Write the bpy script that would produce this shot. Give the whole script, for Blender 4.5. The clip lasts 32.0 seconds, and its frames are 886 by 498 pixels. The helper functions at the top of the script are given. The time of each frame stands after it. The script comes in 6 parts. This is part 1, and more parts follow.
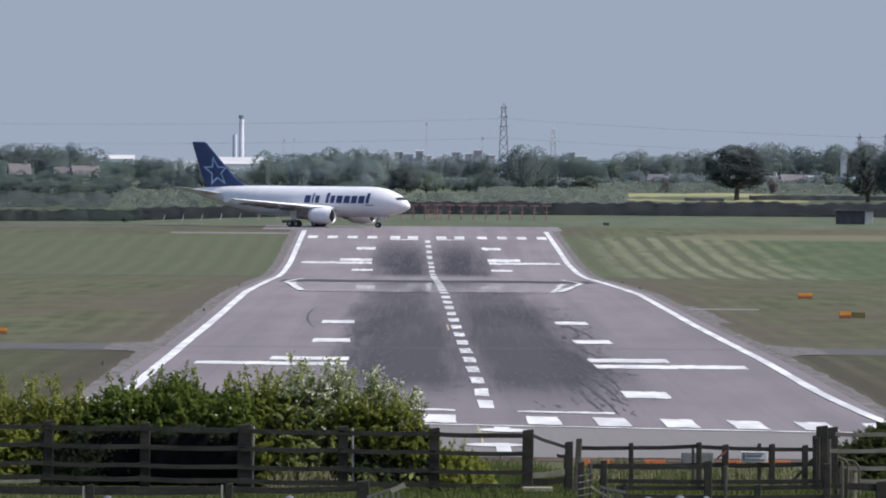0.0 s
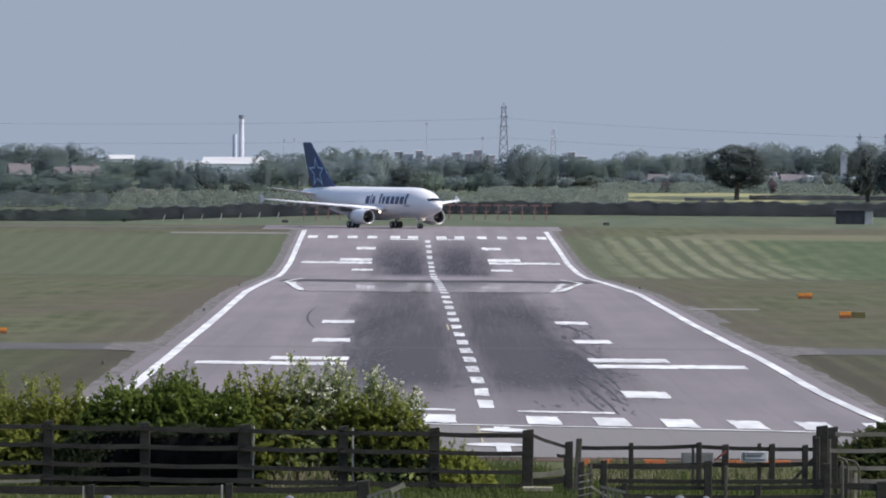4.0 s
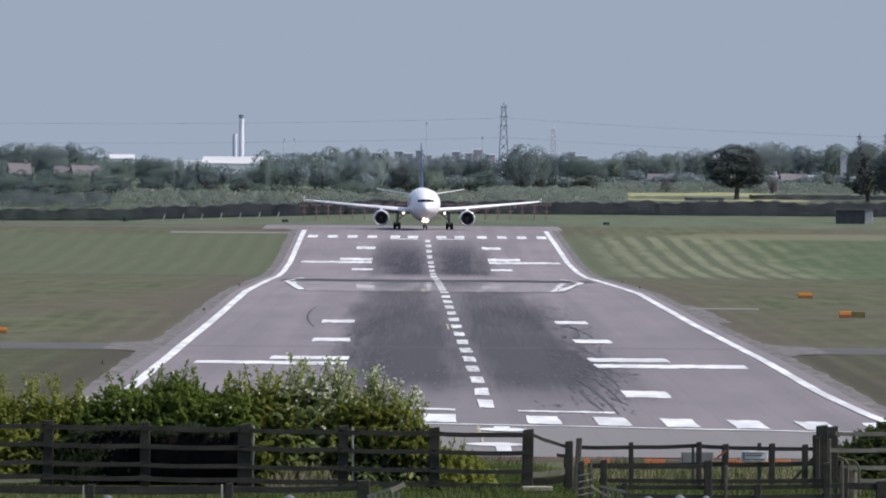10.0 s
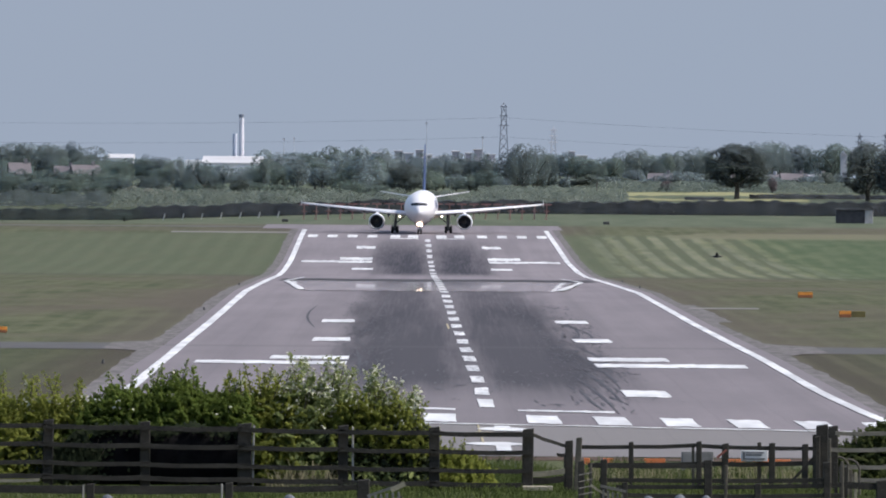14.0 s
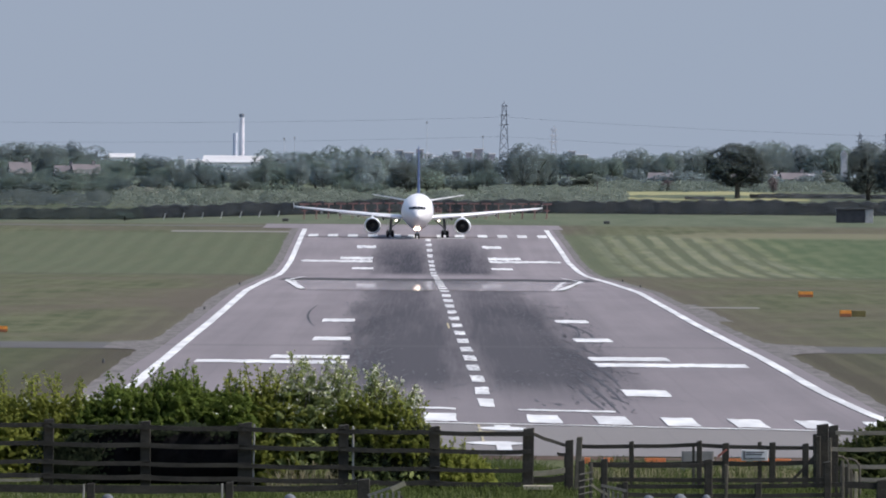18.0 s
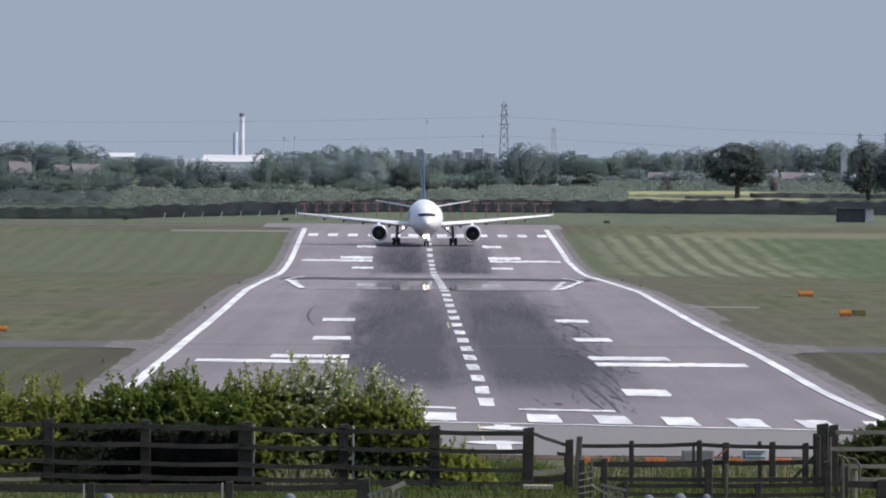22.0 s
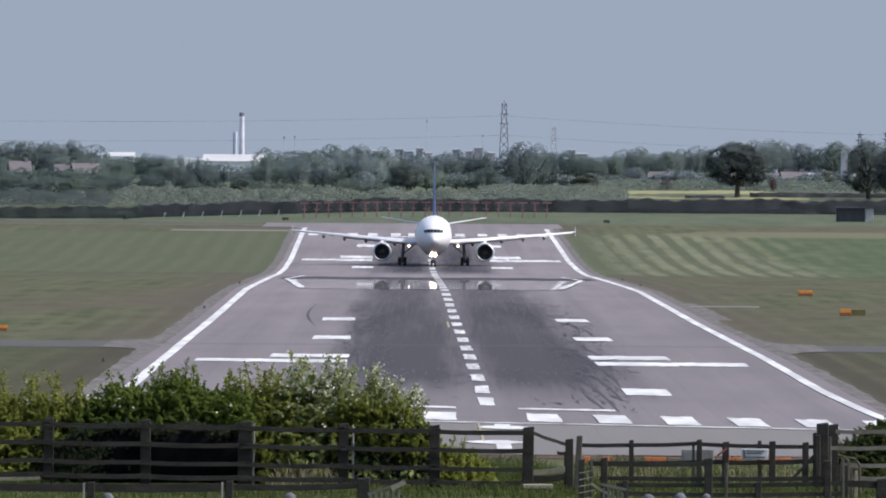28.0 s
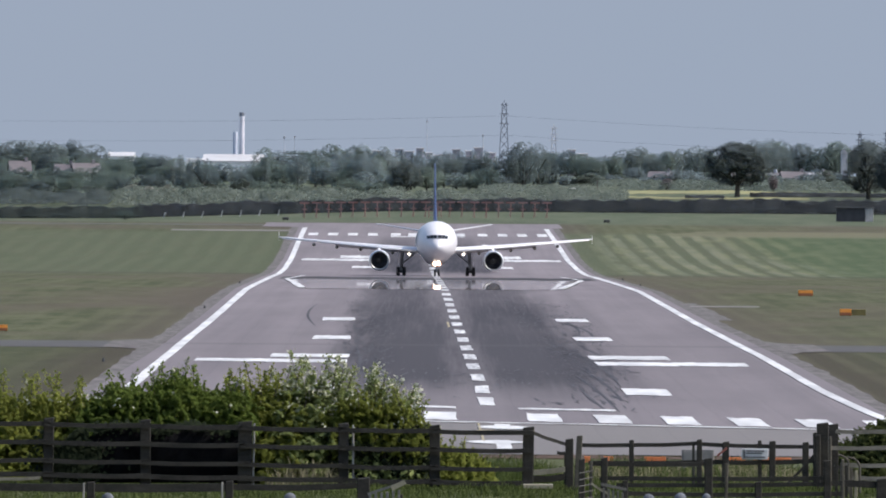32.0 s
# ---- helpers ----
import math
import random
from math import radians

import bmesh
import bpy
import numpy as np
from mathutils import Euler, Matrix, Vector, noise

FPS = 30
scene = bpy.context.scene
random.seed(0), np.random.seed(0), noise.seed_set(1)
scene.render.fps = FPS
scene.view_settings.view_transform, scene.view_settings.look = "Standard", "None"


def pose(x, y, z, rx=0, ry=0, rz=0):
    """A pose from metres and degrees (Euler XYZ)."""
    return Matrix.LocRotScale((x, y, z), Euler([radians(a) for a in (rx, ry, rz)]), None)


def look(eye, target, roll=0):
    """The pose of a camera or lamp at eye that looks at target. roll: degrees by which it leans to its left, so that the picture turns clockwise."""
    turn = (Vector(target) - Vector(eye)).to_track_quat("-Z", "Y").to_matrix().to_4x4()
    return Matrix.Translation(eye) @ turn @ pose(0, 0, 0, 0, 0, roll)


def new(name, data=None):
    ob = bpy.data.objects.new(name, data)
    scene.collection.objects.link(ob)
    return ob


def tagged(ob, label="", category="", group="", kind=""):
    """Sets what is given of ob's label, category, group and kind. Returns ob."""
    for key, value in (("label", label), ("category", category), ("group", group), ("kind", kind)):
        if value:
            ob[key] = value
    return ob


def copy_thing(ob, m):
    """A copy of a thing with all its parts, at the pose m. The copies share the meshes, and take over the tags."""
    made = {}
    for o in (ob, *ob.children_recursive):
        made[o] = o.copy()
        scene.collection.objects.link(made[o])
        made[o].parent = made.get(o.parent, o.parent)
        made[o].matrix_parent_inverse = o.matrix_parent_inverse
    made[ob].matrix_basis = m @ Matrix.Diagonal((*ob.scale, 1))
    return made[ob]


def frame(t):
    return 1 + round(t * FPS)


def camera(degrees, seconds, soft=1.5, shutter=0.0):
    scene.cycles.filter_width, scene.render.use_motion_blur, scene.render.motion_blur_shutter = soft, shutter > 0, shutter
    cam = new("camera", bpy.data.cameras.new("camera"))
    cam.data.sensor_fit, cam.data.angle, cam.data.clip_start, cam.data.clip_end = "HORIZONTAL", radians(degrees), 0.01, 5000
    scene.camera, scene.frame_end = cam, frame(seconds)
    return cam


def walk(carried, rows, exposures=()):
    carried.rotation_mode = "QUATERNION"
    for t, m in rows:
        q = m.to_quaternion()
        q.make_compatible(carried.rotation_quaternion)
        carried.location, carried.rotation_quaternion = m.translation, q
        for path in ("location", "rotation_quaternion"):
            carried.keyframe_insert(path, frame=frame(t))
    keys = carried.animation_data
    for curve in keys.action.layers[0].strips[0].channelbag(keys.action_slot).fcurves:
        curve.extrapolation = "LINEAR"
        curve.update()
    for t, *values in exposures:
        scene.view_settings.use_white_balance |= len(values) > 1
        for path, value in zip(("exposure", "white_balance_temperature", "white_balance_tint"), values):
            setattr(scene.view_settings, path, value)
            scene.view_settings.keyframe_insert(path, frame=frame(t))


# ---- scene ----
# Camera: a very long lens on a rise beyond the runway's near end, tilting down a hair as the clip runs.
cam = camera(3.905, 32.0, soft=1.9)
EYE = (0.0, 0.0, 13.83)


def aim(tilt, turn=0.0):
    """The camera's pose: tilt and turn in thousandths of a radian below and left of due north."""
    return look(EYE, (-turn, 1000.0, EYE[2] - tilt), 0.4)


walk(cam, [(0, aim(6.174)), (5.5, aim(6.19)), (9, aim(6.21)), (13, aim(6.24)), (17, aim(6.283, 0.03)),
           (21, aim(6.33, 0.035)), (25, aim(6.361, 0.03)), (28, aim(6.383, 0.03)), (32, aim(6.391, 0.035))],
     exposures=[(0, 0.35), (32, 0.35)])

# ---- sky and sun: hazy bright day, the sun high on the right ----
SUN_DIR = Vector((0.68, -0.10, 0.72)).normalized()
world = bpy.data.worlds.new("hazy_sky")
scene.world = world
world.use_nodes = True
wt = world.node_tree
bg = wt.nodes["Background"]
sky = wt.nodes.new("ShaderNodeTexSky")
sky.sky_type = "NISHITA"
sky.sun_disc = False
sky.sun_elevation = math.asin(SUN_DIR.z)
sky.sun_rotation = math.atan2(SUN_DIR.x, SUN_DIR.y)
sky.dust_density = 2.0
sky.air_density = 1.0
geo = wt.nodes.new("ShaderNodeTexCoord")
sep = wt.nodes.new("ShaderNodeSeparateXYZ")
ramp = wt.nodes.new("ShaderNodeMapRange")
ramp.inputs["From Min"].default_value = 0.03
ramp.inputs["From Max"].default_value = 0.35
mixer = wt.nodes.new("ShaderNodeMix")
mixer.data_type = "RGBA"
mixer.inputs["A"].default_value = (1.535, 1.818, 2.330, 1)
wt.links.new(geo.outputs["Generated"], sep.inputs[0])
wt.links.new(sep.outputs["Z"], ramp.inputs["Value"])
wt.links.new(ramp.outputs[0], mixer.inputs["Factor"])
wt.links.new(sky.outputs[0], mixer.inputs["B"])
wt.links.new(mixer.outputs["Result"], bg.inputs["Color"])
bg.inputs["Strength"].default_value = 0.17

sun = new("sun", bpy.data.lights.new("sun", "SUN"))
sun.data.energy = 3.5
sun.data.angle = radians(0.6)
sun.data.color = (1.0, 0.945, 0.892)
sun.matrix_world = look(tuple(SUN_DIR * 100), (0, 0, 0))


# ---- material tools ----
class Nodes:
    """A short way to write node trees."""

    def __init__(self, name):
        self.m = bpy.data.materials.new(name)
        self.m.use_nodes = True
        self.t = self.m.node_tree
        self.b = self.t.nodes["Principled BSDF"]

    def put(self, socket, value):
        if isinstance(value, bpy.types.NodeSocket):
            self.t.links.new(value, socket)
        elif isinstance(value, tuple) and len(value) == 3 and socket.type == "RGBA":
            socket.default_value = (*value, 1)
        else:
            socket.default_value = value

    def node(self, kind, outs=0, **ins):
        n = self.t.nodes.new("ShaderNode" + kind)
        for k, v in ins.items():
            self.put(n.inputs[k], v)
        return n.outputs[outs]

    def math(self, op, a, b=0.0, clamp=False):
        n = self.t.nodes.new("ShaderNodeMath")
        n.operation = op
        n.use_clamp = clamp
        self.put(n.inputs[0], a)
        self.put(n.inputs[1], b)
        return n.outputs[0]

    def mix(self, f, a, b):
        n = self.t.nodes.new("ShaderNodeMix")
        n.data_type = "RGBA"
        self.put(n.inputs["Factor"], f)
        self.put(n.inputs["A"], a)
        self.put(n.inputs["B"], b)
        return n.outputs["Result"]

    def step(self, v, lo, hi):
        n = self.t.nodes.new("ShaderNodeMapRange")
        n.interpolation_type = "SMOOTHSTEP"
        self.put(n.inputs["Value"], v)
        n.inputs["From Min"].default_value = lo
        n.inputs["From Max"].default_value = hi
        return n.outputs[0]

    def place(self, sx=1.0, sy=1.0, sz=1.0, local=False):
        """World position (or the object's own space), scaled."""
        v = self.node("TexCoord", 3) if local else self.node("NewGeometry", 0)
        n = self.t.nodes.new("ShaderNodeVectorMath")
        n.operation = "MULTIPLY"
        self.put(n.inputs[0], v)
        n.inputs[1].default_value = (sx, sy, sz)
        return n.outputs[0]

    def noise(self, vec, scale=1.0, detail=4.0, rough=0.6):
        n = self.t.nodes.new("ShaderNodeTexNoise")
        self.put(n.inputs["Vector"], vec)
        n.inputs["Scale"].default_value = scale
        n.inputs["Detail"].default_value = detail
        n.inputs["Roughness"].default_value = rough
        return n.outputs[0]

    def bump(self, height, strength=0.3, distance=0.05):
        n = self.t.nodes.new("ShaderNodeBump")
        n.inputs["Strength"].default_value = strength
        n.inputs["Distance"].default_value = distance
        self.put(n.inputs["Height"], height)
        self.put(self.b.inputs["Normal"], n.outputs[0])

    def finish(self, color, rough=0.8, metal=0.0, spec=0.5):
        self.put(self.b.inputs["Base Color"], color)
        self.put(self.b.inputs["Roughness"], rough)
        self.put(self.b.inputs["Metallic"], metal)
        self.put(self.b.inputs["Specular IOR Level"], spec)
        return self.m


def plain(name, c1, c2, scale=1.0, rough=0.7, metal=0.0, bump=0.15, local=False, stretch=(1, 1, 1), spec=0.5):
    """Two tones mixed at two scales, with a fine relief."""
    n = Nodes(name)
    p = n.place(*stretch, local=local)
    coarse = n.noise(p, scale, 3)
    fine = n.noise(p, scale * 9, 4)
    f = n.math("ADD", n.math("MULTIPLY", coarse, 0.65), n.math("MULTIPLY", fine, 0.35))
    n.bump(fine, bump, 0.02)
    return n.finish(n.mix(n.step(f, 0.33, 0.67), c1, c2), rough, metal, spec)


def leafy(name, dark, light, through_light=0.25, scale=0.15, grain=0.35, gaps=0.0):
    """Foliage: each leaf a tone of its own, with drifts of colour over the crown; gaps: how much shows through between a spray's leaflets."""
    n = Nodes(name)
    island = n.node("NewGeometry", 8)
    drift = n.noise(n.place(), scale, 2)
    each = n.node("ObjectInfo", 5)
    f = n.math("ADD", n.math("MULTIPLY", island, grain), n.math("MULTIPLY", drift, 1.0 - grain))
    f = n.math("ADD", f, n.math("MULTIPLY", n.math("SUBTRACT", each, 0.5), 0.8), True)
    c = n.mix(f, dark, light)
    n.finish(c, 0.85, 0, 0.08)
    glow = n.t.nodes.new("ShaderNodeBsdfTranslucent")
    n.put(glow.inputs["Color"], c)
    ms = n.t.nodes.new("ShaderNodeMixShader")
    ms.inputs[0].default_value = through_light
    n.t.links.new(n.b.outputs[0], ms.inputs[1])
    n.t.links.new(glow.outputs[0], ms.inputs[2])
    sprays = ms
    if gaps:
        clear = n.t.nodes.new("ShaderNodeBsdfTransparent")
        sprays = n.t.nodes.new("ShaderNodeMixShader")
        sprays.inputs[0].default_value = gaps
        n.t.links.new(ms.outputs[0], sprays.inputs[1])
        n.t.links.new(clear.outputs[0], sprays.inputs[2])
    n.t.links.new(sprays.outputs[0], n.t.nodes["Material Output"].inputs["Surface"])
    return n.m


# the runway's centre line drifts slightly across the axis of view
SKEW, OFFSET = -0.00351, 5.24


def across(n):
    """Distance across the runway from its centre line, and along it, as sockets."""
    s = n.t.nodes.new("ShaderNodeSeparateXYZ")
    n.put(s.inputs[0], n.place())
    u = n.math("SUBTRACT", n.math("SUBTRACT", s.outputs[0], OFFSET), n.math("MULTIPLY", s.outputs[1], SKEW))
    return u, s.outputs[1]


def grass_material():
    n = Nodes("airfield_grass")
    u, d = across(n)
    drift = n.noise(n.place(0.02, 0.006, 0.02), 1.0, 4)
    patch = n.noise(n.place(0.15, 0.02, 0.15), 1.0, 5)
    grain = n.noise(n.place(), 6.0, 5, 0.75)
    wob = n.math("MULTIPLY", n.noise(n.place(0.05, 0.004, 0.05), 1.0, 2), 1.2)
    stripe = n.math("SINE", n.math("MULTIPLY", n.math("ADD", u, wob), 1.6))
    fade = n.math("ADD", n.math("MULTIPLY", n.math("MULTIPLY", n.step(u, 68, 48), n.step(n.noise(n.place(0.05, 0.02, 0.05), 1.0, 3), 0.36, 0.58)), 0.8), 0.2)
    stripe = n.step(n.math("ADD", n.math("MULTIPLY", n.math("MULTIPLY", stripe, fade), 0.42), patch), 0.2, 0.85)
    dry = n.mix(n.step(patch, 0.3, 0.7), (0.078, 0.066, 0.050), (0.108, 0.092, 0.068))
    mottle = n.noise(n.place(0.22, 0.035, 0.22), 1.0, 5, 0.7)
    lush = n.mix(n.step(mottle, 0.38, 0.64), (0.052, 0.060, 0.030), (0.098, 0.100, 0.058))
    olive = n.mix(n.step(drift, 0.36, 0.56), dry, lush)
    bare = n.step(n.math("ADD", n.math("ABSOLUTE", u), n.math("MULTIPLY", mottle, 14.0)), 42, 31)
    olive = n.mix(n.math("MULTIPLY", bare, 0.8), olive, (0.086, 0.070, 0.058))
    trodden = n.mix(n.step(mottle, 0.35, 0.65), (0.040, 0.048, 0.024), (0.070, 0.074, 0.040))
    trodden = n.mix(bare, trodden, (0.055, 0.045, 0.035))
    olive = n.mix(n.step(d, 992, 982), olive, trodden)
    side = n.step(u, -10, 20)
    mown = n.mix(n.math("MULTIPLY", stripe, n.math("ADD", n.math("MULTIPLY", side, 0.3), 0.7)), (0.076, 0.088, 0.054), (0.093, 0.104, 0.065))
    mown = n.mix(n.math("MULTIPLY", n.step(mottle, 0.45, 0.7), 0.5), mown, (0.098, 0.092, 0.062))
    mown = n.mix(n.math("MULTIPLY", n.step(n.math("ADD", u, n.math("MULTIPLY", mottle, 20.0)), -45, -95), 0.55), mown, olive)
    mown = n.mix(n.math("MULTIPLY", n.step(u, 50, 60), 0.75), mown, n.mix(n.step(n.math("ADD", mottle, n.math("MULTIPLY", stripe, 0.25)), 0.45, 0.80), (0.052, 0.080, 0.038), (0.084, 0.106, 0.058)))
    faded = n.noise(n.place(0.030, 0.012, 0.03), 1.0, 4)
    pale = n.math("MULTIPLY", n.step(u, 24, 34), n.math("MULTIPLY", n.step(faded, 0.34, 0.54), n.step(stripe, 0.25, 0.85)))
    mown = n.mix(n.math("MULTIPLY", n.math("MULTIPLY", pale, n.step(u, 70, 48)), n.math("ADD", n.math("MULTIPLY", n.step(mottle, 0.35, 0.65), 0.5), 0.42)), mown, (0.165, 0.164, 0.094))
    band = n.step(n.math("SINE", n.math("MULTIPLY", n.math("ADD", u, wob), 1.75)), -0.35, 0.55)
    cut = n.math("MULTIPLY", n.math("MULTIPLY", n.step(u, 25, 31), n.step(n.math("ADD", u, n.math("MULTIPLY", n.step(d, 2150, 1950), -10.0)), 54, 48)), n.step(n.noise(n.place(0.06, 0.015, 0.06), 1.0, 3), 0.30, 0.52))
    mown = n.mix(n.math("MULTIPLY", n.math("MULTIPLY", band, cut), n.math("ADD", n.math("MULTIPLY", n.step(mottle, 0.3, 0.7), 0.5), 0.22)), mown, (0.182, 0.180, 0.132))
    lines = n.math("MULTIPLY", n.step(n.math("SINE", n.math("MULTIPLY", n.math("ADD", u, n.math("MULTIPLY", wob, 1.5)), 2.3)), -0.2, 0.9), n.step(drift, 0.36, 0.6))
    olive = n.mix(n.math("MULTIPLY", lines, 0.30), olive, (0.120, 0.116, 0.076))
    # a narrow darker line across the grass
    dark_line = n.math("MULTIPLY", n.step(d, 1828, 1840), n.step(d, 1868, 1852))
    zone = n.math("MULTIPLY", n.step(n.math("ADD", d, n.math("MULTIPLY", drift, 120)), 1850, 1930),
                  n.math("SUBTRACT", 1.0, n.step(d, 2290, 2345)))
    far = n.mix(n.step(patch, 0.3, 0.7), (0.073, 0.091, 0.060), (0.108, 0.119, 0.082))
    c = n.mix(zone, olive, mown)
    c = n.mix(n.math("MULTIPLY", dark_line, 0.45), c, (0.045, 0.044, 0.036))
    hay = n.math("MULTIPLY", n.math("MULTIPLY", n.step(d, 2275, 2300), n.step(d, 2362, 2340)), n.step(n.math("ADD", u, n.math("MULTIPLY", patch, 30)), 57, 66))
    c = n.mix(n.math("MULTIPLY", hay, 0.85), c, (0.150, 0.138, 0.092))
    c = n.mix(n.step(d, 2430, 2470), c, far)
    near = n.mix(n.step(n.noise(n.place(0.4, 0.25, 0.4), 1.0, 5), 0.35, 0.65), (0.052, 0.062, 0.026), (0.095, 0.100, 0.048))
    c = n.mix(n.step(d, 690, 640), c, near)
    c = n.mix(n.math("MULTIPLY", n.step(grain, 0.35, 0.75), 0.45), c, (0.05, 0.062, 0.026))
    n.bump(grain, 0.5, 0.1)
    return n.finish(c, 0.95, 0, 0.1)


def asphalt_material():
    n = Nodes("runway_asphalt")
    u, d = across(n)
    patch = n.noise(n.place(0.12, 0.012, 0.12), 1.0, 4)
    grain = n.noise(n.place(), 4.0, 5, 0.7)
    lanes = n.noise(n.place(0.35, 0.0012, 0.35), 1.0, 3)
    c = n.mix(n.step(n.math("ADD", n.math("MULTIPLY", patch, 0.5), n.math("MULTIPLY", lanes, 0.5)), 0.35, 0.65),
              (0.153, 0.136, 0.146), (0.202, 0.179, 0.190))
    fine = n.noise(n.place(3.2, 0.012, 3.2), 1.0, 5, 0.7)
    broad = n.noise(n.place(0.45, 0.006, 0.45), 1.0, 3, 0.6)
    bits = n.noise(n.place(1.9, 0.045, 1.9), 1.0, 4, 0.7)
    au = n.math("ABSOLUTE", n.math("SUBTRACT", u, n.math("MULTIPLY", n.math("SUBTRACT", broad, 0.5), 5.0)))
    lanes2 = n.math("MULTIPLY", n.step(au, 11.5, 6.0), n.math("ADD", n.math("MULTIPLY", n.step(au, 0.3, 2.8), 0.5), 0.5))
    near_zone = n.math("MULTIPLY", n.step(d, 735, 880), n.math("ADD", n.math("MULTIPLY", n.step(d, 1380, 1130), 0.36), n.math("MULTIPLY", n.step(d, 1780, 1400), 0.64)))
    far_zone = n.math("MULTIPLY", n.math("MULTIPLY", n.step(d, 1820, 1920), n.step(d, 2330, 2080)), 0.82)
    wide = n.math("MULTIPLY", lanes2, n.math("ADD", near_zone, far_zone))
    rubber = n.math("MULTIPLY", n.math("MULTIPLY", wide, 1.15, True), n.math("ADD", n.math("MULTIPLY", n.step(fine, 0.30, 0.62), 0.30), 0.78), True)
    blotch = n.math("ADD", n.math("MULTIPLY", n.step(n.noise(n.place(0.24, 0.007, 0.24), 1.0, 4, 0.65), 0.34, 0.60), 0.16), 0.88)
    rubber = n.math("MULTIPLY", rubber, blotch)
    core = n.math("MULTIPLY", n.math("MULTIPLY", n.step(au, 9.5, 4.5), n.step(au, 0.6, 2.6)), n.math("MULTIPLY", n.step(d, 800, 860), n.step(d, 1150, 960)))
    rubber = n.math("ADD", rubber, n.math("MULTIPLY", core, 0.16), True)
    loose = n.math("MULTIPLY", n.step(bits, 0.58, 0.66), n.math("MULTIPLY", n.math("MULTIPLY", n.step(d, 730, 900), n.step(d, 1500, 1200)), n.step(au, 12.5, 7.5)))
    rubber = n.math("MAXIMUM", rubber, n.math("MULTIPLY", loose, 0.9))
    c = n.mix(rubber, c, (0.027, 0.025, 0.032))
    # Dark edge of the mirage over the dip, painted into the asphalt colour.
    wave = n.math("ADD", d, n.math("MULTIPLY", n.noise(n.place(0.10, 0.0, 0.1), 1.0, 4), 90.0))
    mirage_line = n.math("MULTIPLY", n.step(wave, 1712, 1722), n.step(wave, 1804, 1776))
    c = n.mix(n.math("MULTIPLY", n.math("MULTIPLY", mirage_line, n.step(n.math("ABSOLUTE", u), 21.0, 20.0)), 0.9), c, (0.030, 0.030, 0.034))
    c = n.mix(n.math("MULTIPLY", n.step(au, 13.0, 5.0), n.math("MULTIPLY", n.step(d, 1500, 1100), 0.12)), c, (0.070, 0.066, 0.074))
    seam = n.math("MULTIPLY", n.step(d, 1000, 1004), n.step(d, 1016, 1008))
    c = n.mix(n.math("MULTIPLY", seam, 0.35), c, (0.075, 0.072, 0.075))
    c = n.mix(n.math("MULTIPLY", n.step(d, 704, 696), 0.75), c, (0.178, 0.170, 0.160))
    c = n.mix(n.math("MULTIPLY", n.step(d, 1600, 1000), 0.24), c, (0.105, 0.096, 0.100))
    wander = n.math("ADD", u, n.math("MULTIPLY", n.noise(n.place(0.02, 0.03, 0.02), 1.0, 3), 0.8))
    joint = n.math("ABSOLUTE", n.math("SUBTRACT", n.math("PINGPONG", wander, 3.8), 1.9))
    c = n.mix(n.math("MULTIPLY", n.step(joint, 0.10, 0.03), 0.14), c, (0.085, 0.080, 0.085))
    c = n.mix(n.math("MULTIPLY", n.step(grain, 0.4, 0.8), 0.25), c, (0.08, 0.078, 0.08))
    n.bump(grain, 0.3, 0.02)
    return n.finish(c, 0.9, 0, 0.15)


GRASS = grass_material()
ASPHALT = asphalt_material()
OLD_TAR = plain("old_tarmac", (0.062, 0.060, 0.060), (0.094, 0.091, 0.090), 0.3, 0.9, spec=0.15)
VERGE = plain("gravel_verge", (0.090, 0.083, 0.081), (0.158, 0.147, 0.143), 0.9, 0.95, spec=0.1, stretch=(1.4, 0.13, 1))
PALE = plain("pale_concrete", (0.130, 0.124, 0.115), (0.185, 0.177, 0.165), 0.2, 0.9, spec=0.15)


def paint_material():
    """Weathered white line paint, scuffed with rubber where tyres touch down."""
    n = Nodes("white_paint")
    u, d = across(n)
    coarse = n.noise(n.place(0.4, 0.04, 0.4), 1.0, 3)
    fine = n.noise(n.place(2.2, 0.12, 2.2), 1.0, 5, 0.7)
    c = n.mix(n.step(coarse, 0.33, 0.67), (0.43, 0.43, 0.435), (0.64, 0.64, 0.635))
    c = n.mix(n.math("MULTIPLY", n.step(fine, 0.55, 0.68), 0.35), c, (0.26, 0.25, 0.255))
    touch = n.math("ADD", n.math("MULTIPLY", n.step(d, 760, 880), n.step(d, 1500, 1100)), n.math("MULTIPLY", n.step(d, 1880, 1960), n.step(d, 2280, 2180)))
    scuff = n.math("MULTIPLY", n.math("MULTIPLY", touch, n.step(n.math("ABSOLUTE", u), 9.0, 4.0)), n.step(fine, 0.46, 0.60))
    c = n.mix(n.math("MULTIPLY", scuff, 0.6), c, (0.11, 0.105, 0.115))
    n.bump(fine, 0.05, 0.02)
    return n.finish(c, 0.7, 0, 0.4)


PAINT = paint_material()
YELLOW = plain("yellow_paint", (0.27, 0.225, 0.13), (0.36, 0.305, 0.175), 1.0, 0.7)


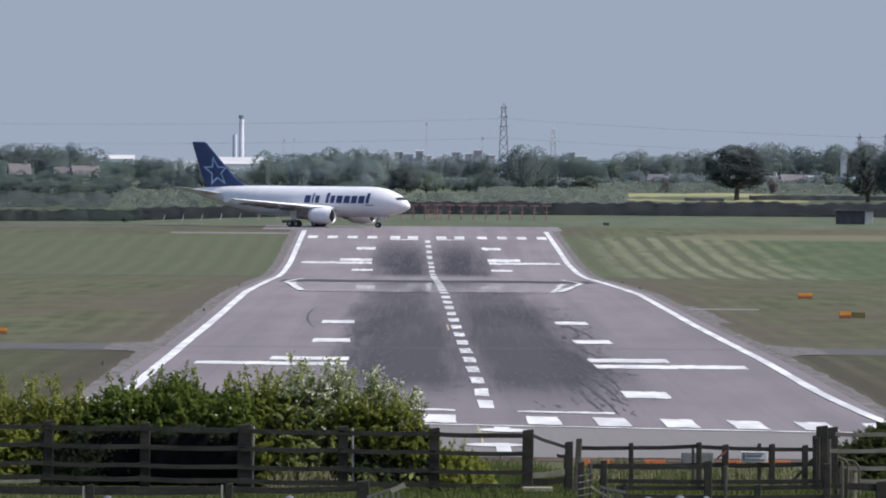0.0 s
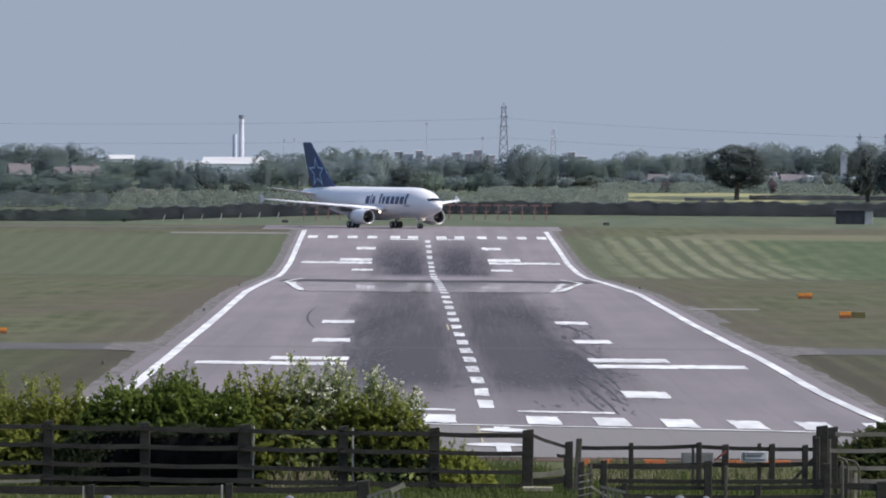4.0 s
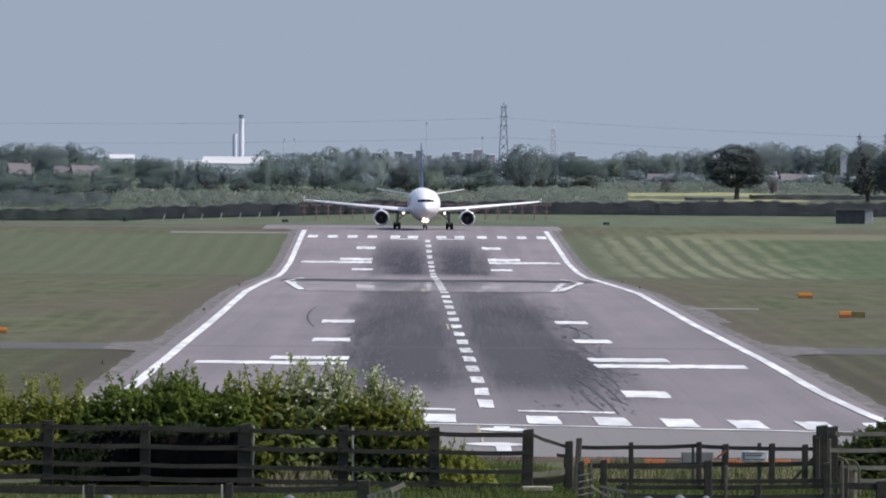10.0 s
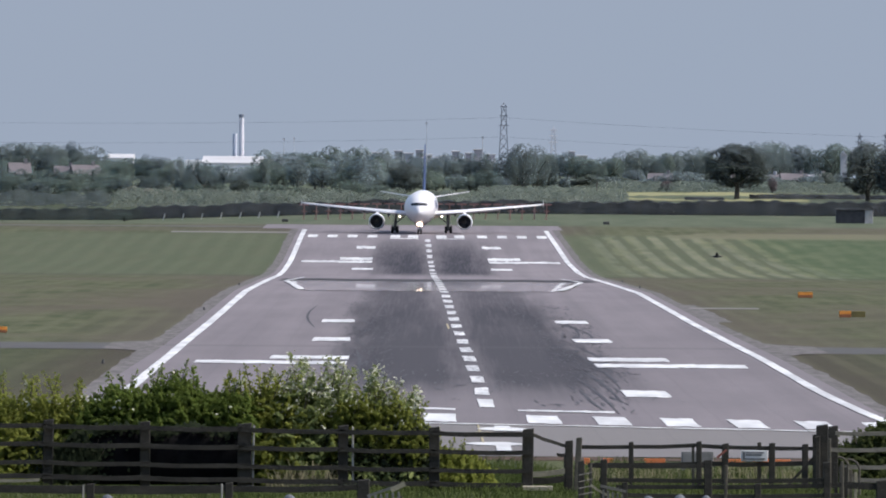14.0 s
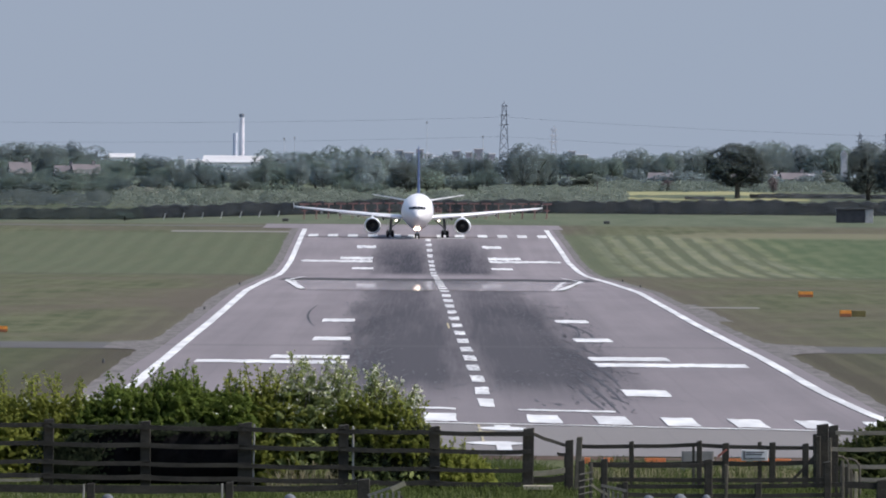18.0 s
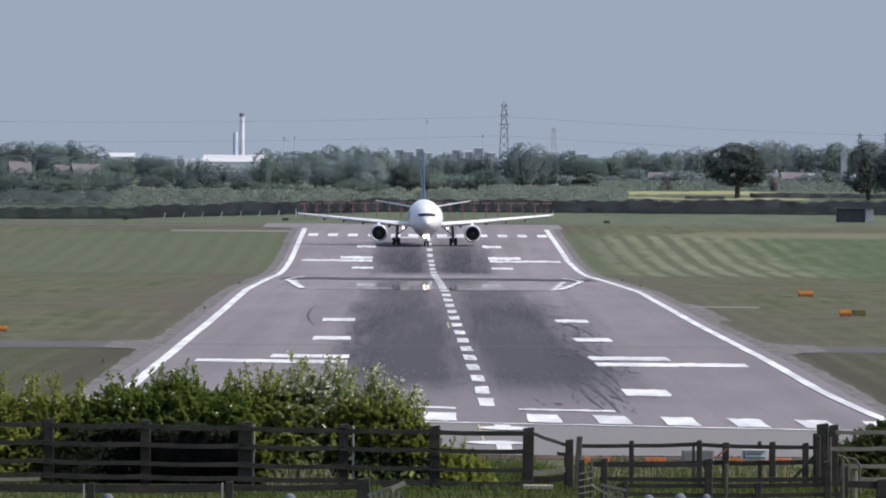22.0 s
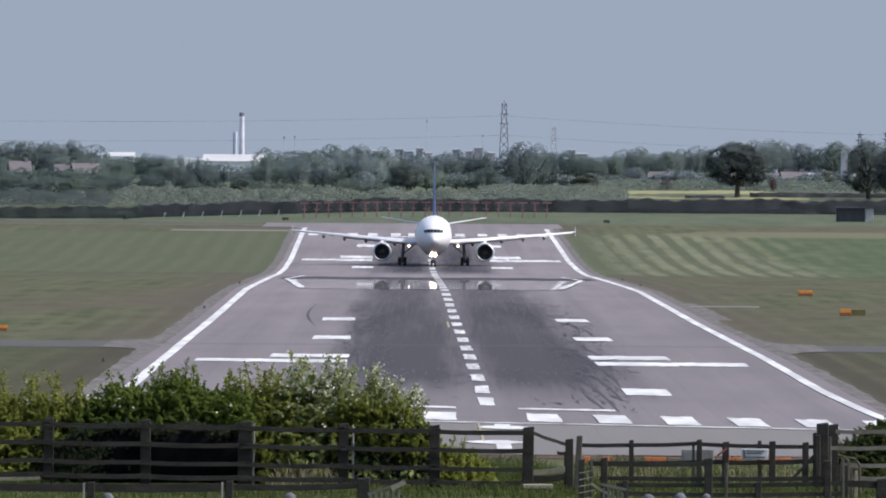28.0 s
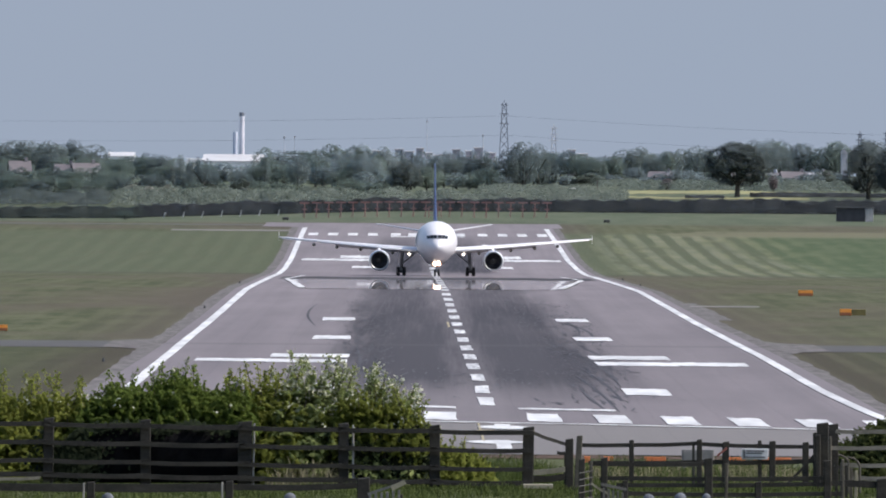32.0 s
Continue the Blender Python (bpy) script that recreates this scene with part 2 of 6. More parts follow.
def mirage_material():
    """A mirror film standing in for the mirage over the asphalt, with slow ripples."""
    n = Nodes("mirage_mirror")
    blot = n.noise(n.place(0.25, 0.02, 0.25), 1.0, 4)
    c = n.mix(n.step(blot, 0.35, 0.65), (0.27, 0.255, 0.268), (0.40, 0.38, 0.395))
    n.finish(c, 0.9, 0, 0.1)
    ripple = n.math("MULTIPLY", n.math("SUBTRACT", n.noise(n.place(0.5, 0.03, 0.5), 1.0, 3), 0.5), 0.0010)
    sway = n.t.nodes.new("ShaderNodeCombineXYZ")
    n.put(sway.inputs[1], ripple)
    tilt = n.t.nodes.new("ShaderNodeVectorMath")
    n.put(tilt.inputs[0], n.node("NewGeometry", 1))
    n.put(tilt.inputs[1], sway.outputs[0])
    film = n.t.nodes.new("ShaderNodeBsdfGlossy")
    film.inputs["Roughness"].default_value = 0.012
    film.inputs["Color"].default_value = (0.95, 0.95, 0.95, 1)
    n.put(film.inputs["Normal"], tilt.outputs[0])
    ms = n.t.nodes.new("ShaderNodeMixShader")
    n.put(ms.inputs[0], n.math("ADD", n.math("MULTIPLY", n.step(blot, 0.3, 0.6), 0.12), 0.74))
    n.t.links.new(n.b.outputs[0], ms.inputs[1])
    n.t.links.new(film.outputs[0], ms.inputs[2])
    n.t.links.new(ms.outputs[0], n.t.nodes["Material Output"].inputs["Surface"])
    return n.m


MIRAGE = mirage_material()
SKIN = plain("white_aircraft_paint", (0.63, 0.62, 0.645), (0.69, 0.68, 0.70), 0.25, 0.35, bump=0.01, local=True)
NAVY = plain("navy_aircraft_paint", (0.013, 0.029, 0.098), (0.020, 0.041, 0.128), 0.4, 0.35, bump=0.01, local=True)
SKYBLUE = plain("light_blue_paint", (0.22, 0.34, 0.50), (0.28, 0.40, 0.56), 0.5, 0.4, bump=0.01, local=True)
BARE = plain("bare_aluminium", (0.62, 0.63, 0.65), (0.75, 0.75, 0.76), 0.8, 0.3, 0.9, bump=0.02, local=True)
GLASS_DARK = plain("cockpit_glass", (0.008, 0.009, 0.011), (0.016, 0.018, 0.02), 1.0, 0.08, bump=0.0, local=True)
RUBBER = plain("tyre_rubber", (0.018, 0.018, 0.02), (0.04, 0.04, 0.042), 2.0, 0.85, local=True)
GEAR = plain("gear_steel", (0.22, 0.22, 0.23), (0.36, 0.36, 0.37), 1.5, 0.45, 0.5, local=True)
FAN = plain("fan_blades", (0.05, 0.052, 0.058), (0.12, 0.12, 0.13), 2.0, 0.4, 0.6, local=True)
DULL = plain("engine_core_metal", (0.20, 0.19, 0.18), (0.32, 0.30, 0.28), 1.0, 0.4, 0.8, local=True)


def lamp_glass(name, strength, color=(1.0, 0.86, 0.68)):
    """A lit lens."""
    n = Nodes(name)
    n.finish((0.9, 0.9, 0.85), 0.3)
    n.put(n.b.inputs["Emission Color"], color)
    n.b.inputs["Emission Strength"].default_value = strength
    return n.m


LAMP = lamp_glass("landing_lamp", 12)
# Glow of a ring added round each taxi lamp to imitate its glare.
LAMP_GLARE = lamp_glass("warm_glare", 1.7, (1.0, 0.42, 0.20))
LAMP_SOFT = lamp_glass("wing_lamp", 4)


# ---- building tools ----
def part(name, bm, material, parent=None, label="", smooth=False):
    """Link a bmesh as one mesh object under a thing or a part."""
    me = bpy.data.meshes.new(name)
    bm.to_mesh(me)
    bm.free()
    if smooth:
        me.polygons.foreach_set("use_smooth", [True] * len(me.polygons))
    me.materials.append(material)
    ob = new(name, me)
    ob.parent = parent
    return tagged(ob, label)


def meshed(name, verts, faces, material, parent=None, smooth=False):
    me = bpy.data.meshes.new(name)
    me.from_pydata(verts, [], faces)
    if smooth:
        me.polygons.foreach_set("use_smooth", [True] * len(me.polygons))
    me.materials.append(material)
    ob = new(name, me)
    ob.parent = parent
    return ob


def empty(name, m=None):
    ob = new(name)
    if m is not None:
        ob.matrix_basis = m
    return ob


def add_box(bm, x0, x1, y0, y1, z0, z1, bevel=0.0):
    g = bmesh.ops.create_cube(bm, size=1.0)["verts"]
    bmesh.ops.scale(bm, vec=(x1 - x0, y1 - y0, z1 - z0), verts=g)
    bmesh.ops.translate(bm, vec=((x0 + x1) / 2, (y0 + y1) / 2, (z0 + z1) / 2), verts=g)
    if bevel:
        edges = list({e for v in g for e in v.link_edges})
        bmesh.ops.bevel(bm, geom=edges, offset=bevel, segments=1, affect="EDGES")
    return bm


def box(x0, x1, y0, y1, z0, z1, bevel=0.0):
    return add_box(bmesh.new(), x0, x1, y0, y1, z0, z1, bevel)


def add_bar(bm, a, b, r, n=6, r2=None):
    """A round bar from a to b."""
    a, b = Vector(a), Vector(b)
    m = Matrix.Translation((a + b) / 2) @ (b - a).to_track_quat("Z", "Y").to_matrix().to_4x4()
    bmesh.ops.create_cone(bm, cap_ends=True, segments=n, radius1=r, radius2=r if r2 is None else r2, depth=(b - a).length, matrix=m)
    return bm


def bar(a, b, r, n=6, r2=None):
    return add_bar(bmesh.new(), a, b, r, n, r2)


def add_beam(bm, a, b, w, h):
    """A square beam from a to b: w wide across, h high."""
    a, b = Vector(a), Vector(b)
    d = (b - a).normalized()
    side = d.cross(Vector((0, 0, 1)))
    side = side.normalized() if side.length > 1e-4 else Vector((1, 0, 0))
    up = side.cross(d)
    ring = [side * (sx * w / 2) + up * (sz * h / 2) for sx, sz in ((-1, -1), (1, -1), (1, 1), (-1, 1))]
    va = [bm.verts.new(a + r) for r in ring]
    vb = [bm.verts.new(b + r) for r in ring]
    for i in range(4):
        j = (i + 1) % 4
        bm.faces.new((va[i], va[j], vb[j], vb[i]))
    bm.faces.new(va[::-1])
    bm.faces.new(vb)
    return bm


def loft(rings, close_start=True, close_end=True):
    """A skin over rings of equal point counts."""
    bm = bmesh.new()
    rows = [[bm.verts.new(p) for p in ring] for ring in rings]
    n = len(rows[0])
    for a, b in zip(rows, rows[1:]):
        for i in range(n):
            j = (i + 1) % n
            bm.faces.new((a[i], a[j], b[j], b[i]))
    if close_start:
        bm.faces.new(rows[0][::-1])
    if close_end:
        bm.faces.new(rows[-1])
    bmesh.ops.recalc_face_normals(bm, faces=bm.faces)
    return bm


def leaves(name, pts, size, material, parent=None, seed=0, aspect=1.5, normals=None, loose=0.45, soft=None):
    """Many small leaf quads at the points given, as one mesh; soft: shading normals of the mass they make up."""
    rng = np.random.default_rng(seed)
    n = len(pts)
    a = rng.normal(size=(n, 3))
    if normals is None:
        b = np.cross(a, rng.normal(size=(n, 3)))
    else:
        b = np.cross(normals + rng.normal(0, loose, (n, 3)), a)
        a = np.cross(b, normals + rng.normal(0, 0.3, (n, 3)))
    a /= np.linalg.norm(a, axis=1)[:, None]
    b /= np.linalg.norm(b, axis=1)[:, None]
    s = size * rng.uniform(0.6, 1.3, (n, 1))
    a, b = a * s * 0.5 * aspect, b * s * 0.5
    if soft is not None:
        soft = soft / np.linalg.norm(soft, axis=1)[:, None]
        b = np.where((np.cross(a, b) * soft).sum(axis=1)[:, None] > 0, -b, b)
    v = np.stack([pts - a, pts + b, pts + a, pts - b], 1).reshape(-1, 3)
    me = bpy.data.meshes.new(name)
    me.vertices.add(4 * n)
    me.vertices.foreach_set("co", v.astype(np.float32).ravel())
    me.loops.add(4 * n)
    me.loops.foreach_set("vertex_index", np.arange(4 * n, dtype=np.int32))
    me.polygons.add(n)
    me.polygons.foreach_set("loop_start", np.arange(0, 4 * n, 4, dtype=np.int32))
    me.update(calc_edges=True)
    if soft is not None:
        me.polygons.foreach_set("use_smooth", [True] * n)
        me.normals_split_custom_set_from_vertices(np.repeat(soft, 4, axis=0).tolist())
    me.materials.append(material)
    ob = new(name, me)
    ob.parent = parent
    return ob


# ---- the lie of the land: height along the axis of view ----
FALL_D = np.array([-400, 0, 60, 205, 230, 243, 618, 700, 900, 1000, 1166, 1440, 1520, 1600, 1673, 1750, 1840, 1926, 2049, 2243, 2371, 2430, 2560, 2640, 2750, 2900, 3100, 3500, 5000, 20000], float)
FALL_Z = np.array([13.0, 12.1, 11.0, 7.2, 7.45, 7.80, 0.0, 0.0, -0.01, -0.10, -0.17, -0.01, -0.30, -0.61, -0.89, -1.22, -1.65, -1.70, -1.13, 1.12, 2.50, 2.80, 3.95, 4.60, 6.0, 7.6, 8.8, 9.5, 11.0, 11.0], float)


def lie(d):
    """Ground height along the axis, straight between rows ten metres apart."""
    lo = math.floor(d / 10) * 10
    z0, z1 = np.interp([lo, lo + 10], FALL_D, FALL_Z)
    return float(z0 + (z1 - z0) * (d - lo) / 10)


def mid(d):
    """Where the runway's centre line runs."""
    return OFFSET + SKEW * d


def ground_z(x, d):
    """Ground height: the runway's near end falls to the right, the far field dips on the left."""
    k = min(max((960 - d) / 200, 0), 1) * min(max((d - 620) / 60, 0), 1)
    dip = min(max((d - 2450) / 150, 0), 1) * min(max((2760 - d) / 60, 0), 1) * min(max((-10 - x) / 60, 0), 1)
    return lie(d) - 0.014 * k * max(-60, min(60, x - mid(d))) - 1.9 * dip


def strip(name, u0, u1, d0, d1, lift, material, parent=None, wobble=0.0, cols=1, spread=(0.0, 0.0), ragged=0.0):
    """A thin sheet draped over the ground: u across from the centre line, d along."""
    ds = sorted({d0, d1, *[x for x in range(int(d0 // 10 + 1) * 10, int(math.ceil(d1 / 10)) * 10, 10)]})
    verts, faces = [], []
    for k, d in enumerate(ds):
        for i in range(cols + 1):
            far = (d - d0) / (d1 - d0)
            a, b = u0 + spread[0] * far, u1 + spread[1] * far
            u = a + (b - a) * i / cols
            if wobble and i in (0, cols):
                u += (noise.noise((d * 0.06, i * 7.0, u0)) + 0.5 * noise.noise((d * 0.4, i * 3.0, u1))) * wobble
            x, e = mid(d) + u, d
            if ragged and k in (0, len(ds) - 1):
                e += ragged * (noise.noise((u * 1.7, d, 2)) + 0.6 * noise.noise((u * 5.1, d, 6)))
            verts.append((x, e, ground_z(x, e) + lift))
    w = cols + 1
    for k in range(len(ds) - 1):
        for i in range(cols):
            a = k * w + i
            faces.append((a, a + 1, a + 1 + w, a + w))
    return meshed(name, verts, faces, material, parent)


# ---- ground ----
def build_ground():
    xs = [-12000, -5000, -2000, -800, -400, -200, -120, -80, -60, -45, -35, -25, -15, -8, 0, 8, 15, 25, 35, 45, 60, 80, 120, 200, 400, 800, 2000, 5000, 12000]
    ds = [-3000, -1000, -400, -200, -100] + list(range(0, 3100, 10)) + [3300, 3500, 4000, 5000, 7000, 10000, 14000, 20000]
    rows, w = [], len(xs)
    for d in ds:
        for x in xs:
            inside = -400 <= d <= 3090
            z = (ground_z(x + mid(d), d) if inside else float(np.interp(d, FALL_D, FALL_Z)))
            rows.append((x + (mid(d) if inside else 0), d, z))
    faces = [(k * w + i, k * w + i + 1, k * w + i + 1 + w, k * w + i + w) for k in range(len(ds) - 1) for i in range(w - 1)]
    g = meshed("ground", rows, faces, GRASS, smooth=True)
    return tagged(g, "mown and dry airfield grass reaching to far fields", "grass", kind="structure")


build_ground()

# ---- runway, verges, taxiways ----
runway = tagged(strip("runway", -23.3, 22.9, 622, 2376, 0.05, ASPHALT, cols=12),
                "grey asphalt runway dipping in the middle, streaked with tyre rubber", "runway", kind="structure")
VERGE_LABEL = "crumbling gravel verge along the runway"
tagged(strip("verge_left", -24.7, -23.2, 978, 2376, 0.03, VERGE, wobble=0.35), VERGE_LABEL, "verge", kind="structure")
tagged(strip("verge_left_near", -23.7, -23.0, 622, 978, 0.03, VERGE, wobble=0.35, spread=(-1.1, 0.0)), VERGE_LABEL, "verge", kind="structure")
tagged(strip("verge_patch", 22.8, 25.4, 1190, 1330, 0.028, VERGE, wobble=0.6), "wide rough patch of the gravel verge", "verge", kind="structure")
tagged(strip("verge_spur", 24.0, 31.0, 1296, 1308, 0.032, PALE, wobble=0.5, cols=3), "short pale track leaving the verge", "track", kind="structure")
tagged(strip("verge_right", 22.8, 24.1, 622, 2376, 0.03, VERGE, wobble=0.35), VERGE_LABEL, "verge", kind="structure")
tagged(strip("taxiway_west", -190, -25.0, 985, 1022, 0.02, OLD_TAR, cols=6), "narrow dark taxiway crossing the grass", "taxiway", kind="structure")
tagged(strip("taxiway_east", 24.4, 190, 985, 1022, 0.02, OLD_TAR, cols=6), "narrow dark taxiway crossing the grass", "taxiway", kind="structure")
tagged(strip("taxiway_far", -190, -30.2, 2398, 2420, 0.02, OLD_TAR, cols=5, wobble=0.3), "dark narrow taxiway leading onto the runway's far end", "taxiway", kind="structure")
tagged(strip("turning_pad", -30, 25, 2374, 2446, 0.04, ASPHALT, cols=8), "grey asphalt turning pad at the runway's end", "taxiway", kind="structure")
tagged(strip("pad_edge", -46, -24.4, 2322, 2338, 0.025, PALE, wobble=1.5, cols=3), "pale concrete strip beside the runway's end", "pavement", kind="structure")
for s in (-1, 1):
    us = [(23.8, 965, 1046), (25.2, 979, 1032), (27.6, 985, 1024)]
    v = []
    for u, a, b in us:
        for d in (a, b):
            x = mid(d) + s * u
            v.append((x, d, ground_z(x, d) + 0.045))
    tagged(meshed("taxiway_mouth", v, [(0, 2, 3, 1), (2, 4, 5, 3)], VERGE), "pale gravelly mouth of a taxiway", "pavement", kind="structure")

SOIL = plain("brown_soil", (0.060, 0.040, 0.030), (0.105, 0.072, 0.052), 0.4, 0.95, bump=0.4, stretch=(1, 0.2, 1), spec=0.1)
tagged(strip("soil_bank", -34, 34, 575, 621, 0.03, SOIL, wobble=1.5, cols=20, ragged=9.0), "bare brown soil at the runway's near end", "soil", kind="structure")

# mirror-like film added across the dip for the mirage; the asphalt is dry
def build_mirage():
    """A mirage film that falls away evenly, rippled left of the centre line; tilt and ripples fit the camera's view."""
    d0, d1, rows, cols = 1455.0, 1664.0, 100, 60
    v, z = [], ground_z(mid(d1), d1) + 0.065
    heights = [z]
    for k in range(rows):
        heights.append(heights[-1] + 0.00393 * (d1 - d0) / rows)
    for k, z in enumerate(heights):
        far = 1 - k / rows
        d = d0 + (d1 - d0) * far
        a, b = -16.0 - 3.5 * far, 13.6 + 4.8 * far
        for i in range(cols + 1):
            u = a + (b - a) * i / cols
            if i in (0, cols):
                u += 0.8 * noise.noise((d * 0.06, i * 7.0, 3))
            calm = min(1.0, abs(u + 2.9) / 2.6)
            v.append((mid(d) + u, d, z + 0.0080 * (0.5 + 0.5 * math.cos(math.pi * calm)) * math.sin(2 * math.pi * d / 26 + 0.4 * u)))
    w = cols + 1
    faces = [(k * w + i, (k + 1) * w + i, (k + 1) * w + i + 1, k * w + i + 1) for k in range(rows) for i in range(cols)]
    return tagged(meshed("water", v, faces, MIRAGE, smooth=True), "mirror-like film standing in for a mirage across the runway's dip", "water", kind="structure")


build_mirage()


def build_markings():
    lift = 0.09
    for name, u, out, nip in (("side_line_left", -21.85, -0.3, 0.62), ("side_line_right", 21.4, 0.3, 0.0)):
        v = []
        ds = list(range(716, 2369, 12))
        for d in ds:
            far = (d - 716) / 1652
            at = u + out * far + nip * max(0.0, (1000 - d) / 284)
            at += 1.0 * max(0.0, (840 - d) / 124) ** 1.5 if u > 0 else 0.0
            half = 0.35 + 0.08 * far + 0.03 * noise.noise((d * 0.05, u, 0))
            for side in (-half, half):
                x = mid(d) + at + side + 0.05 * noise.noise((d * 0.3, side, u))
                v.append((x, d, ground_z(x, d) + lift))
        tagged(meshed(name, v, [(2 * k, 2 * k + 1, 2 * k + 3, 2 * k + 2) for k in range(len(ds) - 1)], PAINT, runway), "solid white runway side line")
    for d in [760, 801, 846, 893, 941, 989, 1038, 1090, 1143, 1195] + list(range(1246, 2270, 50)):
        strip("centre_dash", -0.45, 0.45, d - 13, d + 13, lift, PAINT, runway, 0.1, 4, ragged=3.0)
    for u in (2.0, 5.8, 9.6, 13.4, 17.2, 21.0):
        for s in (-1, 1):
            strip("threshold_stripe", *sorted((s * u * 0.985, s * (u * 0.985 + 1.78))), 702, 725, lift, PAINT, runway, 0.1, 6, ragged=2.2)
    for u in (8.8, 12.3, 15.8, 19.3):
        for s in (-1, 1):
            strip("threshold_stripe", *sorted((s * u, s * (u + 1.7))), 2275, 2303, lift, PAINT, runway, 0.1)
    for s in (-1, 1):
        for a, b, c, e in ((1.6, 3.4, 2275, 2303), (4.8, 6.5, 2275, 2303), (1.6, 6.5, 2262, 2269)):
            strip("end_numeral_bar", *sorted((s * a, s * b)), c, e, lift, PAINT, runway, 0.1)
    strip("threshold_line", -23.5, 23.5, 696.5, 698.5, lift, PAINT, runway, 0.1, 60, ragged=0.9)
    for a, b in ((1.7, 7.2), (-8.5, -1.9)):
        strip("faded_bar", a, b, 737, 742, lift, PAINT, runway, 0.1, 14, ragged=2.6)
    for s in (-1, 1):
        for d, a, b, l in ((791, 8.75, 11.6, 22), (1036, 9.0, 12.0, 22), (1166, 9.1, 12.0, 22), (1946, 8.9, 12.1, 22), (2165, 8.9, 12.1, 22)):
            strip("touchdown_bar", *sorted((s * a, s * b)), d, d + l, lift, PAINT, runway, 0.1, 8, ragged=0.0035 * d)
        for a, b, c, e in ((8.7, 14.4, 932, 950), (8.7, 14.4, 903, 920), (14.2, 19.4, 905, 921), (9.2, 14.4, 2062, 2084), (9.2, 14.4, 2034, 2056), (14.2, 20.4, 2038, 2056)):
            strip("aiming_bar", *sorted((s * a, s * b)), c, e, lift, PAINT, runway, 0.1, 14, ragged=0.0035 * c)
    # the old arrow before the near threshold
    for u0, u1, d, half, core in ((-1.0, 2.0, 685, 4.0, (-0.1, 0.75, 680, 693)), (-1.75, 1.25, 648, 3.5, (-0.35, 0.45, 632, 652))):
        v = []
        for k in range(13):
            f = k / 12
            w = 0.6 + half * math.sin(math.pi * f) ** 0.7
            x = mid(d) + u0 + (u1 - u0) * f
            v += [(x, d - w, ground_z(x, d - w) + lift), (x, d + w, ground_z(x, d + w) + lift)]
        meshed("arrow_barb", v, [(2 * k, 2 * k + 2, 2 * k + 3, 2 * k + 1) for k in range(12)], PAINT, runway)
        strip("arrow_shaft", *core, lift + 0.01, PAINT, runway, 0.1)
    strip("taxi_line", -0.93, -0.81, 650, 695, lift, YELLOW, runway)
    strip("taxi_line", -1.1, -0.1, 672, 677, lift, YELLOW, runway)
    # mirage reflections of the side lines, painted on as white strokes
    for a, b, wide in (((13.3, 1475), (18.3, 1662), 0.36), ((-16.1, 1475), (-19.4, 1662), 0.36), ((18.4, 1664), (17.0, 1760), 0.22), ((-19.5, 1664), (-18.0, 1770), 0.22)):
        v = []
        for k in range(9):
            f = k / 8
            u, d = a[0] + (b[0] - a[0]) * f, a[1] + (b[1] - a[1]) * f
            for s in (-wide, wide):
                x = mid(d) + u + s * (1 + 0.3 * math.sin(7 * f))
                v.append((x, d, ground_z(x, d) + lift + 0.03))
        meshed("kinked_stroke", v, [(2 * k, 2 * k + 1, 2 * k + 3, 2 * k + 2) for k in range(8)], PAINT, runway)
    strip("taxi_line", -0.85, -0.68, 1120, 1160, lift, YELLOW, runway)


build_markings()


def tyre_mark(u0, d0, u1, d1, bow, w):
    """A dark curved streak of tyre rubber."""
    n = 14
    v = []
    for k in range(n + 1):
        f = k / n
        u, d = u0 + (u1 - u0) * f + bow * math.sin(math.pi * f), d0 + (d1 - d0) * f
        half = w * (0.35 + math.sin(math.pi * f)) / 2
        for s in (-half, half):
            x = mid(d) + u + s
            v.append((x, d, ground_z(x, d) + 0.07))
    meshed("tyre_mark", v, [(2 * k, 2 * k + 1, 2 * k + 3, 2 * k + 2) for k in range(n)], SKID, runway)


SKID = plain("skid_rubber", (0.026, 0.024, 0.029), (0.052, 0.048, 0.056), 1.0, 0.85, stretch=(1, 0.05, 1))
MARKS = np.random.default_rng(7)
flecks, flat = [], []
for k in range(1640):
    edge = k % 3 > 0
    d = MARKS.uniform(735, 1330) if edge else MARKS.uniform(760, 1500)
    side = MARKS.choice((-1, 1))
    u = side * (MARKS.normal(8.1 + 0.5 * side + max(0, d - 950) * 0.004, 1.3 + 0.3 * side) if edge else MARKS.uniform(5.5, 9.0))
    if k > 1500:
        d, u = 735 + 150 * MARKS.uniform() ** 0.6, MARKS.uniform(-8.5, 9.5)
    elif abs(u) > 12.5 or (side < 0 and abs(u) > 9.6 and MARKS.uniform() < 0.7) or (d < 850 and MARKS.uniform() > (d - 700) / 300):
        continue
    long, w, tilt = MARKS.uniform(2.5, 13), MARKS.uniform(0.04, 0.15), MARKS.normal(-0.04, 0.22)
    i = len(flecks)
    for du, dd in ((-w / 2, 0), (w / 2, 0.1), (w * 0.6 + tilt, 0.6), (w * 0.2 + tilt * 1.4, 1), (tilt * 1.2 - w * 0.3, 0.9), (tilt * 0.5 - w * 0.7, 0.4)):
        x, y = mid(d + dd * long) + u + du, d + dd * long
        flecks.append((x, y, ground_z(x, y) + 0.07))
    flat.append(tuple(range(i, i + 6)))
tagged(meshed("tyre_flecks", flecks, flat, SKID, runway), "scattered dark flecks of tyre rubber", kind="stuff")
